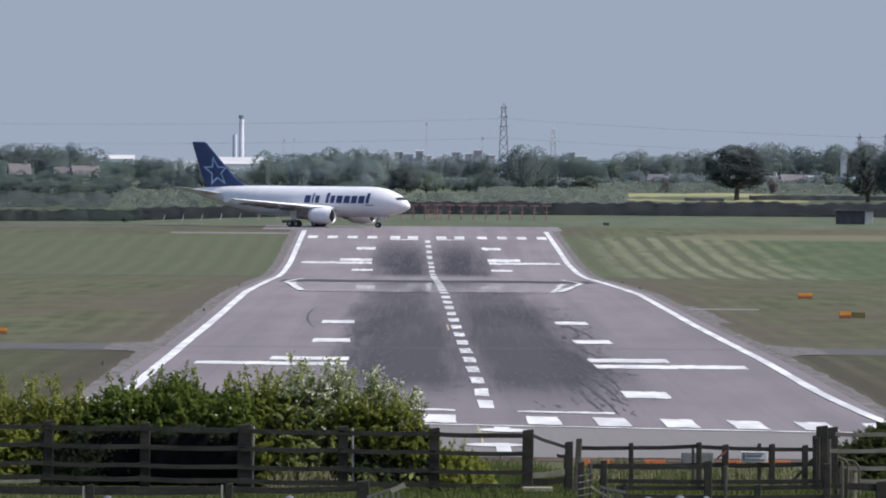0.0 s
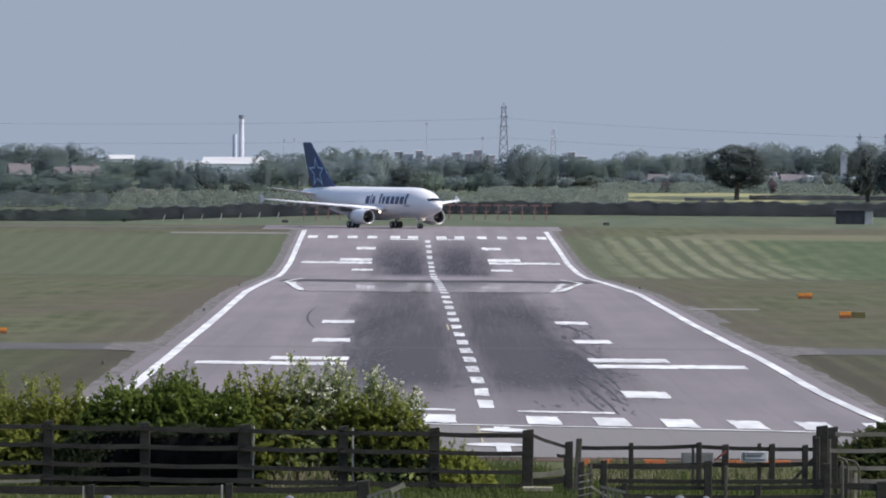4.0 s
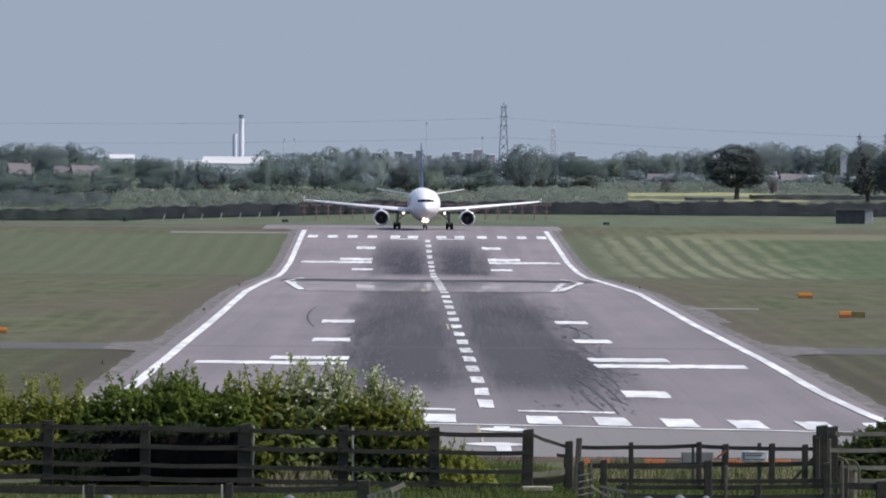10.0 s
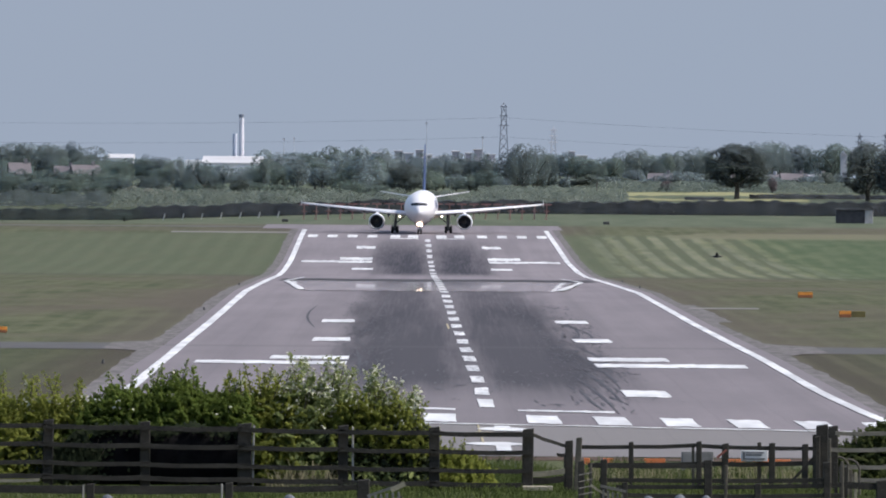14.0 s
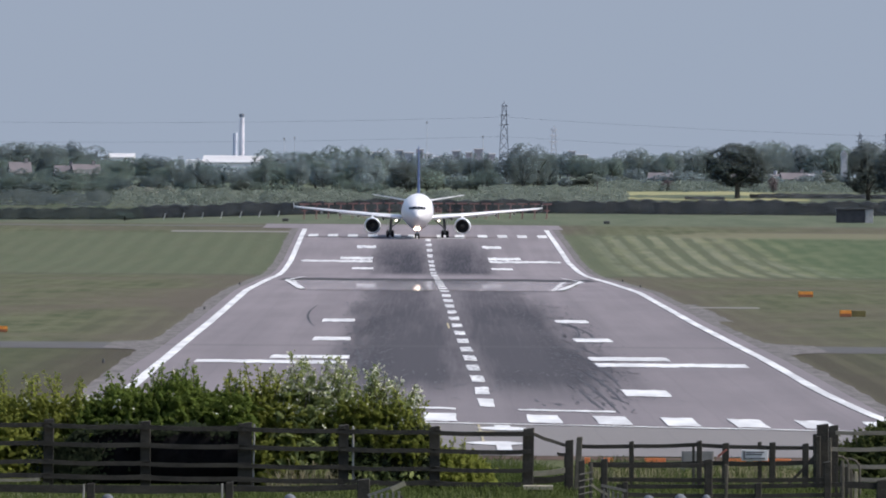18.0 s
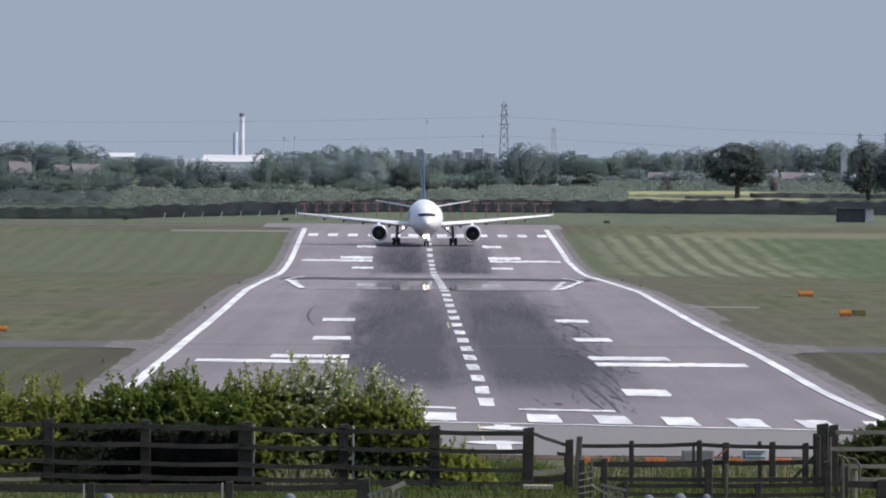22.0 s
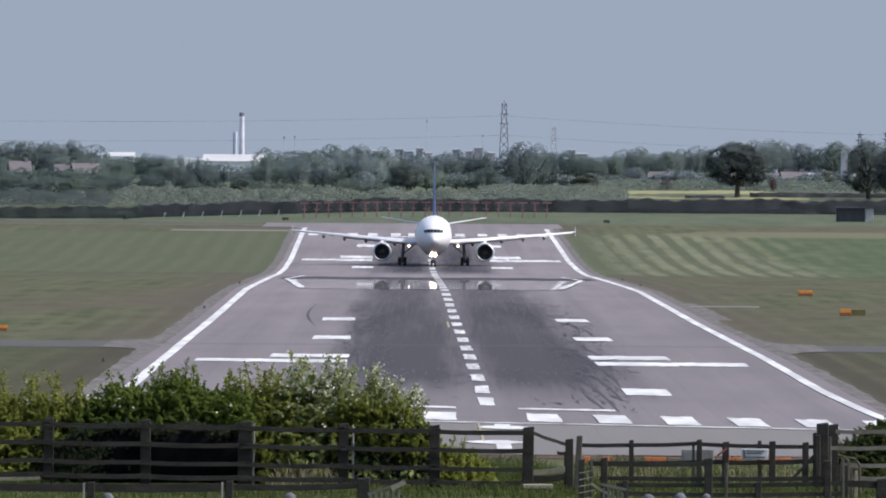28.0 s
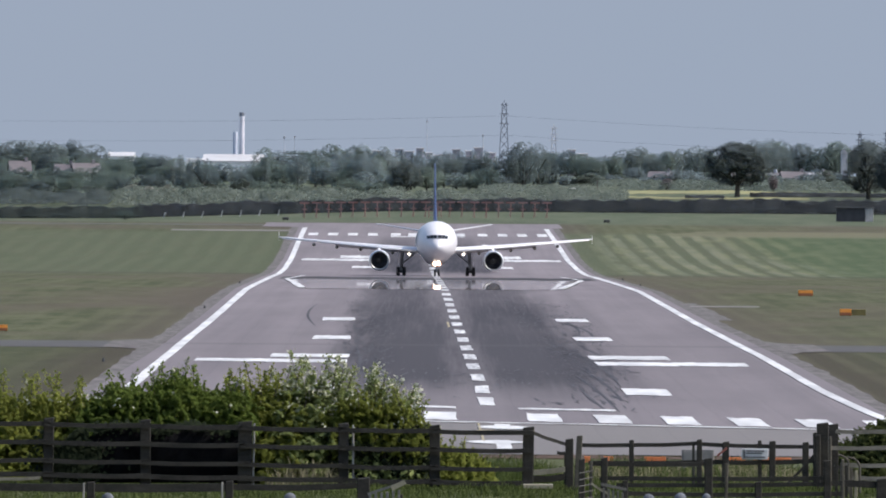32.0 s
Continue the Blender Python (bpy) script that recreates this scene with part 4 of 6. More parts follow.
MID_LABEL, FAR_LABEL, SCRUB_LABEL = "green broadleaf tree in the belt behind the airfield", "hazy grey-green tree of the far woods", "pale green scrubby bush behind the hedge"
wood(-104, -62, 2770, 2860, 3.6, 6.6, 7.0, 16, DEEPS + MIDS[:2], MID_LABEL, 1)
wood(-106, -76, 2925, 2975, 4.6, 6.2, 5.0, 16, MIDS + DEEPS, MID_LABEL, 17)
wood(-62, -12, 2775, 2860, 2.8, 4.6, 6.0, 16, MIDS + SCRUBS, MID_LABEL, 14)
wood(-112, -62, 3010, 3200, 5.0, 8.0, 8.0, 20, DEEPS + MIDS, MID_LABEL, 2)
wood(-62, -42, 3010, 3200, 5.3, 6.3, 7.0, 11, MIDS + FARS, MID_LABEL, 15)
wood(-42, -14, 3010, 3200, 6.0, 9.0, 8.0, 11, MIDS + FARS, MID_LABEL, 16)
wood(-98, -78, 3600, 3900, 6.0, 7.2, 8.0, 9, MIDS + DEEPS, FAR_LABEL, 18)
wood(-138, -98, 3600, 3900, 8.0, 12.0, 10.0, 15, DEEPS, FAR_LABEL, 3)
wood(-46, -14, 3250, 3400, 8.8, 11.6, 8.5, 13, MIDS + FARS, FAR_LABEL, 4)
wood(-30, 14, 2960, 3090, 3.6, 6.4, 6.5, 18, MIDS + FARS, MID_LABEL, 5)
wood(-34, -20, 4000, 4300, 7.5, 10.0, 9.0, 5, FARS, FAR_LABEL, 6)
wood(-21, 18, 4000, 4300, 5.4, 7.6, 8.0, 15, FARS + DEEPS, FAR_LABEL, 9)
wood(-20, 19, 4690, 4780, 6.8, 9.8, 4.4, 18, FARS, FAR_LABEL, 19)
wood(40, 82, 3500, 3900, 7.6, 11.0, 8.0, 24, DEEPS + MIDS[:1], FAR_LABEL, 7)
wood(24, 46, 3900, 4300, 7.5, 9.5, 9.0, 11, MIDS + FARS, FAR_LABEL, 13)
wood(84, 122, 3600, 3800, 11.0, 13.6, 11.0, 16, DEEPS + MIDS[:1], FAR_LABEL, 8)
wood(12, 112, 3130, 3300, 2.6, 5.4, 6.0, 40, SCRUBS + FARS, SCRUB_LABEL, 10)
wood(-150, -108, 2900, 3500, 7.0, 10.0, 10.0, 6, MIDS + FARS, MID_LABEL, 11)
wood(118, 150, 2950, 3500, 7.0, 10.0, 10.0, 6, MIDS + FARS, MID_LABEL, 12)
for t in OAKS + MIDS + FARS + SCRUBS + DEEPS + [MAY, COPPER]:
    for o in (*t.children_recursive, t):
        bpy.data.objects.remove(o)


def build_hedge(x0, x1, d, h, leaf, label, seed):
    rng = np.random.default_rng(seed)
    n = int((x1 - x0) * 520)
    x = rng.uniform(x0, x1, n)
    top = h * (0.88 + 0.10 * np.sin(x * 0.35 + seed) * np.sin(x * 0.11) + 0.05 * np.sin(x * 1.7))
    z = top * rng.uniform(0, 1, n) ** 0.7
    y = d - 1.6 * (1 - z / h) + rng.normal(0, 0.14, n)
    z0 = z
    z = z + np.array([ground_z(a, d) for a in x])
    hedge = empty("hedge")
    tagged(leaves("foliage", np.stack([x, y, z], 1), 0.30, leaf, hedge, seed, 1.3, np.stack([0 * x, -0.6 + 0 * x, 0.9 + 0 * x], 1), 0.45,
                  np.stack([0.25 * np.sin(x * 0.9 + seed), -0.8 + 0.2 * np.sin(x * 2.3), 0.35 + 0.5 * z0 / h], 1)), kind="stuff")
    spans = np.arange(x0, x1 + 0.01, 0.6)
    rings = []
    for a in spans:
        g, t = ground_z(float(a), d), h * (0.85 + 0.10 * math.sin(a * 0.35 + seed) * math.sin(a * 0.11) + 0.05 * math.sin(a * 1.7))
        rings.append([(a, d + y + 0.25 * noise.noise((a * 0.7, f * 3, seed)), g + f * t * (1 + 0.10 * noise.noise((a * 1.3, 5, seed)))) for y, f in ((-1.6, -0.1), (-1.35, 0.3), (-0.8, 0.7), (-0.2, 0.97), (0.6, 0.95), (1.2, 0.6), (1.5, -0.1))])
    tagged(part("hedge_body", loft(rings), leaf, hedge, smooth=True), kind="stuff")
    bm = bmesh.new()
    for a in np.arange(x0, x1, 3.0):
        g = ground_z(float(a), d)
        add_bar(bm, (a, d, g - 0.1), (a + 0.3, d, g + h * 0.75), 0.08, 5, 0.03)
    tagged(part("stems", bm, BARK, hedge), kind="stuff")
    return tagged(hedge, label, "hedge")


build_hedge(-62, 40, 2640, 2.9, LEAF_HEDGE, "dark clipped field hedge at the airfield's far edge", 3)
build_hedge(40, 150, 2636, 3.2, LEAF_HEDGE, "tall dark field hedge at the airfield's far edge", 4)
build_hedge(-150, -61, 2632, 2.7, LEAF_THICK, "ragged dark green hedge at the airfield's far edge", 5)


def build_scrub(x0, x1, d0, d1, h, leaf, n, label, seed, clump=4.0):
    """A carpet of scrub: low rounded clumps run together."""
    rng = np.random.default_rng(seed)
    x, d = rng.uniform(x0, x1, n), rng.uniform(d0, d1, n)
    m = int((x1 - x0) * (d1 - d0) / (clump * clump * 1.6))
    cx, cd, ch, cr = rng.uniform(x0, x1, m), rng.uniform(d0, d1, m), h * rng.uniform(0.45, 1.1, m), clump * rng.uniform(0.5, 1.0, m)
    z, nx, nd = np.full(n, 0.15), np.zeros(n), np.zeros(n)
    for k in range(m):
        q = ((x - cx[k]) ** 2 + (d - cd[k]) ** 2) / cr[k] ** 2
        top = ch[k] * np.sqrt(np.maximum(0, 1 - q))
        up = top > z
        z = np.where(up, top, z)
        nx, nd = np.where(up, (x - cx[k]) / cr[k], nx), np.where(up, (d - cd[k]) / cr[k], nd)
    g = np.interp(d, FALL_D, FALL_Z)
    o = leaves("scrub", np.stack([x, d, g + z * rng.uniform(0.85, 1.05, n)], 1), 0.5, leaf, None, seed, 1.3, np.stack([nx * 0.5, nd * 0.5, 0.9 + 0 * nx], 1), 0.35,
               np.stack([nx * 0.6, nd * 0.6 - 0.2, 0.8 + 0 * nx], 1))
    return tagged(o, label, "scrub", kind="stuff")


build_scrub(-69, 36, 2690, 2775, 3.0, LEAF_SCRUB, 46000, "pale green scrub behind the airfield hedge", 71)
build_scrub(-110, -70, 2690, 2760, 2.6, LEAF_OAK, 14000, "dark green scrub behind the airfield hedge", 72)
build_scrub(8, 40, 2790, 3000, 1.8, LEAF_SCRUB, 22000, "rough pale scrubland before the woods", 73)
build_scrub(36, 115, 3050, 3140, 2.2, LEAF_SCRUB, 26000, "rough pale scrubland before the woods", 74)

# yellow rape field behind the hedge, with a low broken hedge before it
RAPE = plain("rape_flowers", (0.165, 0.160, 0.068), (0.25, 0.235, 0.095), 0.25, 0.9, bump=0.4, stretch=(1, 0.3, 1))
cols = [32 + 1.5 * k for k in range(33)]
v = []
for x in cols:
    for d in (2835 + 9 * noise.noise((x * 0.2, 0, 0)) + 2.2 * max(0.0, 46 - x), 3035 + 30 * noise.noise((x * 0.07, 5, 0)) - 1.2 * abs(x - 58)):
        v.append((x + (d - 2835) * 0.015, d, ground_z(x, d) + 0.12 + 0.08 * noise.noise((x, d * 0.1, 3))))
tagged(meshed("rape_field", v, [(2 * k, 2 * k + 2, 2 * k + 3, 2 * k + 1) for k in range(len(cols) - 1)], RAPE), "strip of yellow flowering rape", "crop field", kind="stuff")
build_hedge(53, 61.5, 2850, 0.75, LEAF_HEDGE, "low ragged hedge before the rape field", 7)
build_hedge(68, 100, 2885, 1.1, LEAF_HEDGE, "low broken hedge along the rape field", 6)


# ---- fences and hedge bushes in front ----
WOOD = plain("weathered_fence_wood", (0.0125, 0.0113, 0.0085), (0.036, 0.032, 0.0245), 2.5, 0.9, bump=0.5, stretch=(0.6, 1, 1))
# Silvered wood, also used where a lit edge is put into the colour.
WOOD_MID = plain("silvered_and_lit_wood", (0.050, 0.045, 0.034), (0.098, 0.087, 0.067), 2.5, 0.9, bump=0.5, stretch=(0.6, 1, 1))
# Silvered rails made paler still: the sunlight on them is in this colour.
WOOD_SILVER = plain("sunlit_silvered_wood", (0.13, 0.118, 0.094), (0.22, 0.20, 0.162), 2.5, 0.9, bump=0.5, stretch=(0.6, 1, 1))
WOOD_PALE = plain("bleached_wood", (0.19, 0.175, 0.125), (0.31, 0.28, 0.205), 3.0, 0.9, bump=0.4)
WIRE = plain("dull_wire", (0.085, 0.080, 0.070), (0.15, 0.14, 0.125), 2.0, 0.7, 0.1)
IRON = plain("dull_iron", (0.10, 0.10, 0.10), (0.17, 0.17, 0.165), 3.0, 0.7, 0.2)
PALE_EDGE = plain("pale_edge_white", (0.20, 0.19, 0.175), (0.30, 0.285, 0.26), 4.0, 0.9)
STONE = plain("pale_stone", (0.075, 0.082, 0.096), (0.120, 0.130, 0.148), 3.0, 0.9, bump=0.4)
BOARD = plain("notice_board_white", (0.48, 0.48, 0.48), (0.60, 0.60, 0.59), 2.0, 0.7)
INK = plain("dull_ink", (0.08, 0.08, 0.09), (0.14, 0.14, 0.15), 4.0, 0.8)
ORANGE = plain("orange_panel", (0.56, 0.15, 0.045), (0.68, 0.21, 0.07), 1.0, 0.6)
FADED_RED = plain("faded_red_strap", (0.20, 0.060, 0.045), (0.28, 0.090, 0.070), 3.0, 0.8)
CABINET = plain("grey_cabinet_paint", (0.125, 0.122, 0.120), (0.175, 0.17, 0.165), 1.0, 0.7)


def fence_post(parent, x, d, top, w, lean=0.0, material=None, foot=None):
    g = ground_z(x, d) - 0.25 if foot is None else foot
    bm = bmesh.new()
    add_box(bm, -w / 2, w / 2, -w * 0.45, w * 0.45, 0, top - g, 0.012)
    for v in bm.verts:
        if v.co.z > (top - g) * 0.9:
            v.co.z += 0.12 * v.co.x
    o = part("post", bm, material or WOOD, parent)
    o.location = (x, d, g)
    o.rotation_euler = (0.01 * math.sin(x * 9), radians(lean) + 0.012 * math.sin(x * 5), 0)
    return o


def fence_rail(parent, a, b, h, thick=0.05, material=None):
    """A sawn rail between two points, sagging and uneven."""
    bm = bmesh.new()
    a, b = Vector(a), Vector(b)
    n = 6
    rings = []
    for k in range(n + 1):
        f = k / n
        p = a.lerp(b, f) + Vector((0, 0, -0.02 * math.sin(math.pi * f) + 0.012 * noise.noise((a.x * 3 + f * 4, a.z * 5, 1))))
        hh = h * (1 + 0.12 * noise.noise((a.x + f * 5, a.z * 3, 4)))
        rings.append([p + Vector((0, -thick / 2, -hh / 2)), p + Vector((0, thick / 2, -hh / 2)), p + Vector((0, thick / 2, hh / 2)), p + Vector((0, -thick / 2, hh / 2))])
    bm.free()
    return part("rail", loft(rings), material or WOOD, parent)


# post-and-rail fence before the bushes
fence = tagged(empty("fence"), "weathered four-rail wooden fence before the bushes", "fence")
XS = (-9.3, -7.37, -5.54, -3.69, -1.84, -0.13, 1.60)
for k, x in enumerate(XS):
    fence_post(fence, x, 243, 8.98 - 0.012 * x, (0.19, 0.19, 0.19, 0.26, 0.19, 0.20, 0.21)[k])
    # thin pale strips paint the sunlit right edges of two posts
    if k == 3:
        fence_post(fence, x + 0.16, 242.9, 9.00, 0.035, 0, PALE_EDGE)
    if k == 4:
        fence_post(fence, x + 0.19, 242.9, 8.98, 0.04, 0, PALE_EDGE)
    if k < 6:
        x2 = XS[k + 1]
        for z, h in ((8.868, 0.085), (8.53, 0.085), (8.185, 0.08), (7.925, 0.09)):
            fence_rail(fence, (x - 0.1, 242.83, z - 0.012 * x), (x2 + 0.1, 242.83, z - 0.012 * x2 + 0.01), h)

# black sheet added behind the rails in place of the foliage's deep shade
SHEET = plain("black_shade_sheet", (0.005, 0.005, 0.006), (0.011, 0.011, 0.012), 3.0, 1.0, bump=0.3, spec=0.02)
cols = [(-6.92 + 0.09 * k) for k in range(37)]
verts = []
for k, x in enumerate(cols):
    ragged = 0.10 * noise.noise((x * 4, 2, 0)) + (0.55 * max(0, 1 - k / 7) if k < 7 else 0)
    for f in (0.0, 0.5, 1.0):
        verts.append((x + 0.05 * noise.noise((x, f * 3, 8)), 243.22 + 0.05 * noise.noise((x * 2.5, f * 2, 4)), 7.86 + f * (1.10 - max(0, ragged))))
faces = [(3 * k + j, 3 * k + 3 + j, 3 * k + 4 + j, 3 * k + 1 + j) for k in range(len(cols) - 1) for j in (0, 1)]
sheet = meshed("windbreak_sheet", verts, faces, SHEET, smooth=True)
thick = sheet.modifiers.new("thickness", "SOLIDIFY")
thick.thickness = 0.008
tagged(sheet, "black sheet behind the fence rails, standing in for deep foliage shade", "windbreak")

# stile with a sloping hand rail
stile = tagged(empty("stile"), "wooden stile with a sloping rail between fence and gate post", "stile")
fence_rail(stile, (1.67, 243.00, 8.865), (2.37, 243.00, 8.638), 0.065, 0.04, WOOD_MID)
fence_rail(stile, (1.71, 244.00, 8.081), (2.36, 244.00, 8.171), 0.10, 0.05, WOOD_PALE)
fence_rail(stile, (2.18, 246.00, 8.422), (2.38, 246.00, 8.424), 0.06)
part("step", box(1.51, 2.07, 241.6, 242.1, 7.84, 7.92, 0.01), WOOD_PALE, stile)
fence_post(stile, 2.39, 243, 8.744, 0.15)
fence_post(stile, 2.50, 242.6, 8.816, 0.11, 3, WOOD_MID)
fence_post(stile, 2.35, 244.4, 8.468, 0.09)

fence_rail(stile, (1.70, 243.60, 7.974), (2.32, 243.60, 8.021), 0.12)

# paddock fence behind, with its gate
back = tagged(empty("fence"), "dark two-rail paddock fence beyond the stile", "fence")
# narrow posts take the paler wood, painting sunlit post edges
for x, top, w in ((3.61, 8.647, 0.11), (4.79, 8.623, 0.06), (4.90, 8.666, 0.12), (5.38, 8.627, 0.15), (6.05, 8.653, 0.09), (6.28, 8.644, 0.14), (6.91, 8.627, 0.14), (7.10, 8.811, 0.09)):
    fence_post(back, x, 247, top, w * 0.85, 0, WOOD_MID if w < 0.085 else WOOD)
fence_rail(back, (2.61, 247.00, 8.543), (4.92, 247.00, 8.591), 0.075)
fence_rail(back, (4.88, 247.00, 8.580), (7.18, 247.00, 8.543), 0.075)
fence_rail(back, (2.78, 247.00, 8.211), (5.03, 247.00, 8.238), 0.085)
fence_rail(back, (5.03, 247.00, 8.238), (7.18, 247.00, 8.274), 0.085)

part("strap", add_beam(bmesh.new(), (5.23, 246.70, 8.364), (5.41, 246.70, 8.515), 0.03, 0.04), FADED_RED, back, "red strap tied to a post")

gate_posts = tagged(empty("gate_post"), "pair of tall dark gate posts with a pale edge", "gate post")
fence_post(gate_posts, 7.16, 244, 9.053, 0.22)
fence_post(gate_posts, 7.38, 244.6, 9.021, 0.18)
fence_post(gate_posts, 7.06, 243.8, 8.840, 0.10)
fence_post(gate_posts, 7.29, 243.6, 8.808, 0.05, 0, WOOD_MID)
fence_rail(gate_posts, (6.33, 243.80, 7.76), (7.02, 243.80, 8.49), 0.07)

# front pen of low rails
pen = tagged(empty("fence"), "low dark rail pen with wire netting", "fence")
# here too the narrow posts carry the edge light in their wood colour
for x, top, w in ((2.54, 8.522, 0.14), (2.70, 8.482, 0.07), (2.94, 8.556, 0.15), (3.34, 8.138, 0.12), (4.85, 8.559, 0.18), (5.16, 8.469, 0.08), (5.75, 8.134, 0.15), (7.01, 8.533, 0.16), (7.29, 8.555, 0.07)):
    fence_post(pen, x, 236, top, w * 0.82, 0, WOOD_MID if w < 0.085 else WOOD)
for a, b in (((2.86, 236.00, 8.186), (7.07, 236.00, 8.205)), ((3.17, 236.00, 8.055), (7.27, 236.00, 8.114)), ((3.38, 236.00, 7.902), (7.28, 236.00, 7.929))):
    fence_rail(pen, a, b, 0.075)
fence_rail(pen, (2.72, 236.20, 8.437), (4.87, 236.20, 8.452), 0.075)
fence_rail(pen, (2.71, 235.60, 8.102), (3.04, 235.60, 7.900), 0.05, 0.04, WOOD_PALE)
for k in range(5):
    x = 2.92 + k * 0.085
    part("baluster", box(x, x + 0.035, 235.4, 235.45, 7.5, 8.02 - 0.022 * k, 0.004), WIRE, pen, "grey metal upright")
part("top_bar", add_beam(bmesh.new(), (2.88, 235.40, 8.088), (3.35, 235.40, 7.989), 0.04, 0.05), WIRE, pen)
for k in range(7):
    z = 7.55 + 0.12 * k
    part("wire", bar((2.49, 235.7, z), (2.75, 235.8, z + 0.05), 0.012, 5), WIRE, pen)

# slatted small gate
gate = tagged(empty("gate"), "small slatted wooden gate with slanting top", "gate")
for k in range(5):
    x = 7.29 + 0.09 * k
    part("slat", box(x - 0.03, x + 0.03, 239.97, 240.0, 7.45, 8.44 - 0.045 * k, 0.005), WOOD_PALE if k == 4 else (WOOD_MID if k % 2 else WOOD), gate)
part("gate_rail", add_beam(bmesh.new(), (7.25, 240.03, 8.36), (7.69, 240.03, 8.16), 0.04, 0.06), WOOD_MID, gate)
part("gate_rail", add_beam(bmesh.new(), (7.25, 240.03, 7.7), (7.69, 240.03, 7.7), 0.04, 0.07), WOOD, gate)

for pts in (((7.31, 239.90, 8.541), (7.39, 239.90, 8.531), (7.46, 239.90, 8.490), (7.51, 239.90, 8.406), (7.51, 239.90, 7.843)),
            ((7.49, 239.80, 8.502), (7.60, 239.80, 8.482), (7.67, 239.80, 8.431), (7.71, 239.80, 8.348), (7.72, 239.80, 7.847))):
    bm = bmesh.new()
    for a, b in zip(pts, pts[1:]):
        add_bar(bm, a, b, 0.022, 6)
    part("bent_bar", bm, WOOD_MID, gate, "pale bent bar")

# rails running on past the gate posts
side_fence = tagged(empty("fence"), "weathered wooden fence before a bush", "fence")
for a, b in (((7.39, 244.00, 8.906), (8.68, 244.00, 8.915)), ((7.30, 244.00, 8.587), (8.68, 244.00, 8.618)), ((7.52, 244.00, 8.270), (8.69, 244.00, 8.279)), ((7.52, 244.00, 8.037), (8.69, 244.00, 8.035))):
    fence_rail(side_fence, a, b, 0.075, 0.05, WOOD_SILVER)
fence_post(side_fence, 8.68, 244.1, 9.042, 0.26)
fence_rail(side_fence, (7.34, 238.00, 8.066), (8.47, 238.00, 8.063), 0.12)
fence_post(side_fence, 8.08, 238, 8.164, 0.24)

# lower fence in front
low = tagged(empty("fence"), "low dark wooden fence in front of the grass", "fence")
for x, top, w in ((-7.58, 8.570, 0.20), (-5.82, 8.564, 0.13), (-3.53, 8.598, 0.13), (-1.29, 8.661, 0.21)):
    fence_post(low, x, 215, top, w)
    if x < -1.5:
        part("white_edge", box(x - 0.115, x - 0.085, 214.8, 214.88, 7.6, top - 0.02, 0.005), PALE_EDGE, low, "whitish edge of the post")
fence_rail(low, (-7.68, 215.20, 8.471), (-3.47, 215.20, 8.482), 0.13)
fence_rail(low, (-3.61, 215.20, 8.481), (-1.23, 215.20, 8.535), 0.10)
fence_rail(low, (-7.71, 216.00, 8.592), (-6.68, 216.00, 8.599), 0.05, 0.04, WOOD_PALE)
crib = tagged(empty("hurdle"), "small pale-topped metal hurdle beside the fence", "hurdle")
for k in range(6):
    x = -1.20 + k * 0.095
    part("baluster", box(x, x + 0.04, 213.9, 213.95, 7.4, 8.42 + 0.014 * k, 0.004), IRON, crib)
part("brace", add_beam(bmesh.new(), (-1.22, 214.00, 8.415), (-0.72, 214.00, 8.586), 0.03, 0.04), IRON, crib)
part("top_board", add_beam(bmesh.new(), (-0.83, 213.80, 8.516), (-0.60, 213.80, 8.629), 0.05, 0.08), WOOD_PALE, crib)
part("end_post", box(-0.71, -0.64, 213.95, 214.05, 7.3, 8.42, 0.01), WOOD, crib)

# round pale tops of marker stones
for x, d, r, z in ((-5.50, 214.0, 0.10, 8.311), (-2.50, 214.0, 0.10, 8.332), (3.41, 214.0, 0.10, 8.355), (3.93, 214.0, 0.10, 8.377), (4.36, 214.0, 0.07, 8.399)):
    bm = bmesh.new()
    bmesh.ops.create_icosphere(bm, subdivisions=3, radius=r)
    for v in bm.verts:
        v.co *= 1 + 0.05 * noise.noise(v.co * 9 + Vector((x, 0, 0)))
        if v.co.z < 0:
            v.co.z = v.co.z * (z - ground_z(x, d)) / r
    o = part("marker_stone", bm, STONE, None, smooth=True)
    o.location = (x, d, z)
    tagged(o, "pale round-topped marker stone in the grass", "stone", "marker stones")

# notice, cabinet and orange boards beyond the fence
notice = tagged(empty("notice_board"), "white notice with lines of small writing on the fence", "sign")
part("panel", box(5.69, 6.19, 246.80, 246.83, 8.298, 8.502, 0.004), BOARD, notice)
part("picture_bar", box(5.72, 5.76, 246.785, 246.796, 8.319, 8.480), INK, notice)
for z, a, b in ((8.458, 5.78, 6.12), (8.415, 5.78, 6.08), (8.340, 5.76, 6.14)):
    part("writing_bar", box(a, b, 246.785, 246.796, z - 0.012, z + 0.012), INK, notice)
for x0, x1 in ((7.39, 8.37), (9.36, 9.60)):
    g = ground_z(x0, 400)
    cab = tagged(empty("cabinet"), "grey equipment cabinet on the grass slope", "cabinet")
    part("case", box(x0, x1, 400, 400.5, g - 0.1, g + 0.62, 0.02), CABINET, cab)
    part("door", box(x0 + 0.04, x1 - 0.04, 399.97, 399.995, g + 0.05, g + 0.55, 0.005), CABINET, cab)
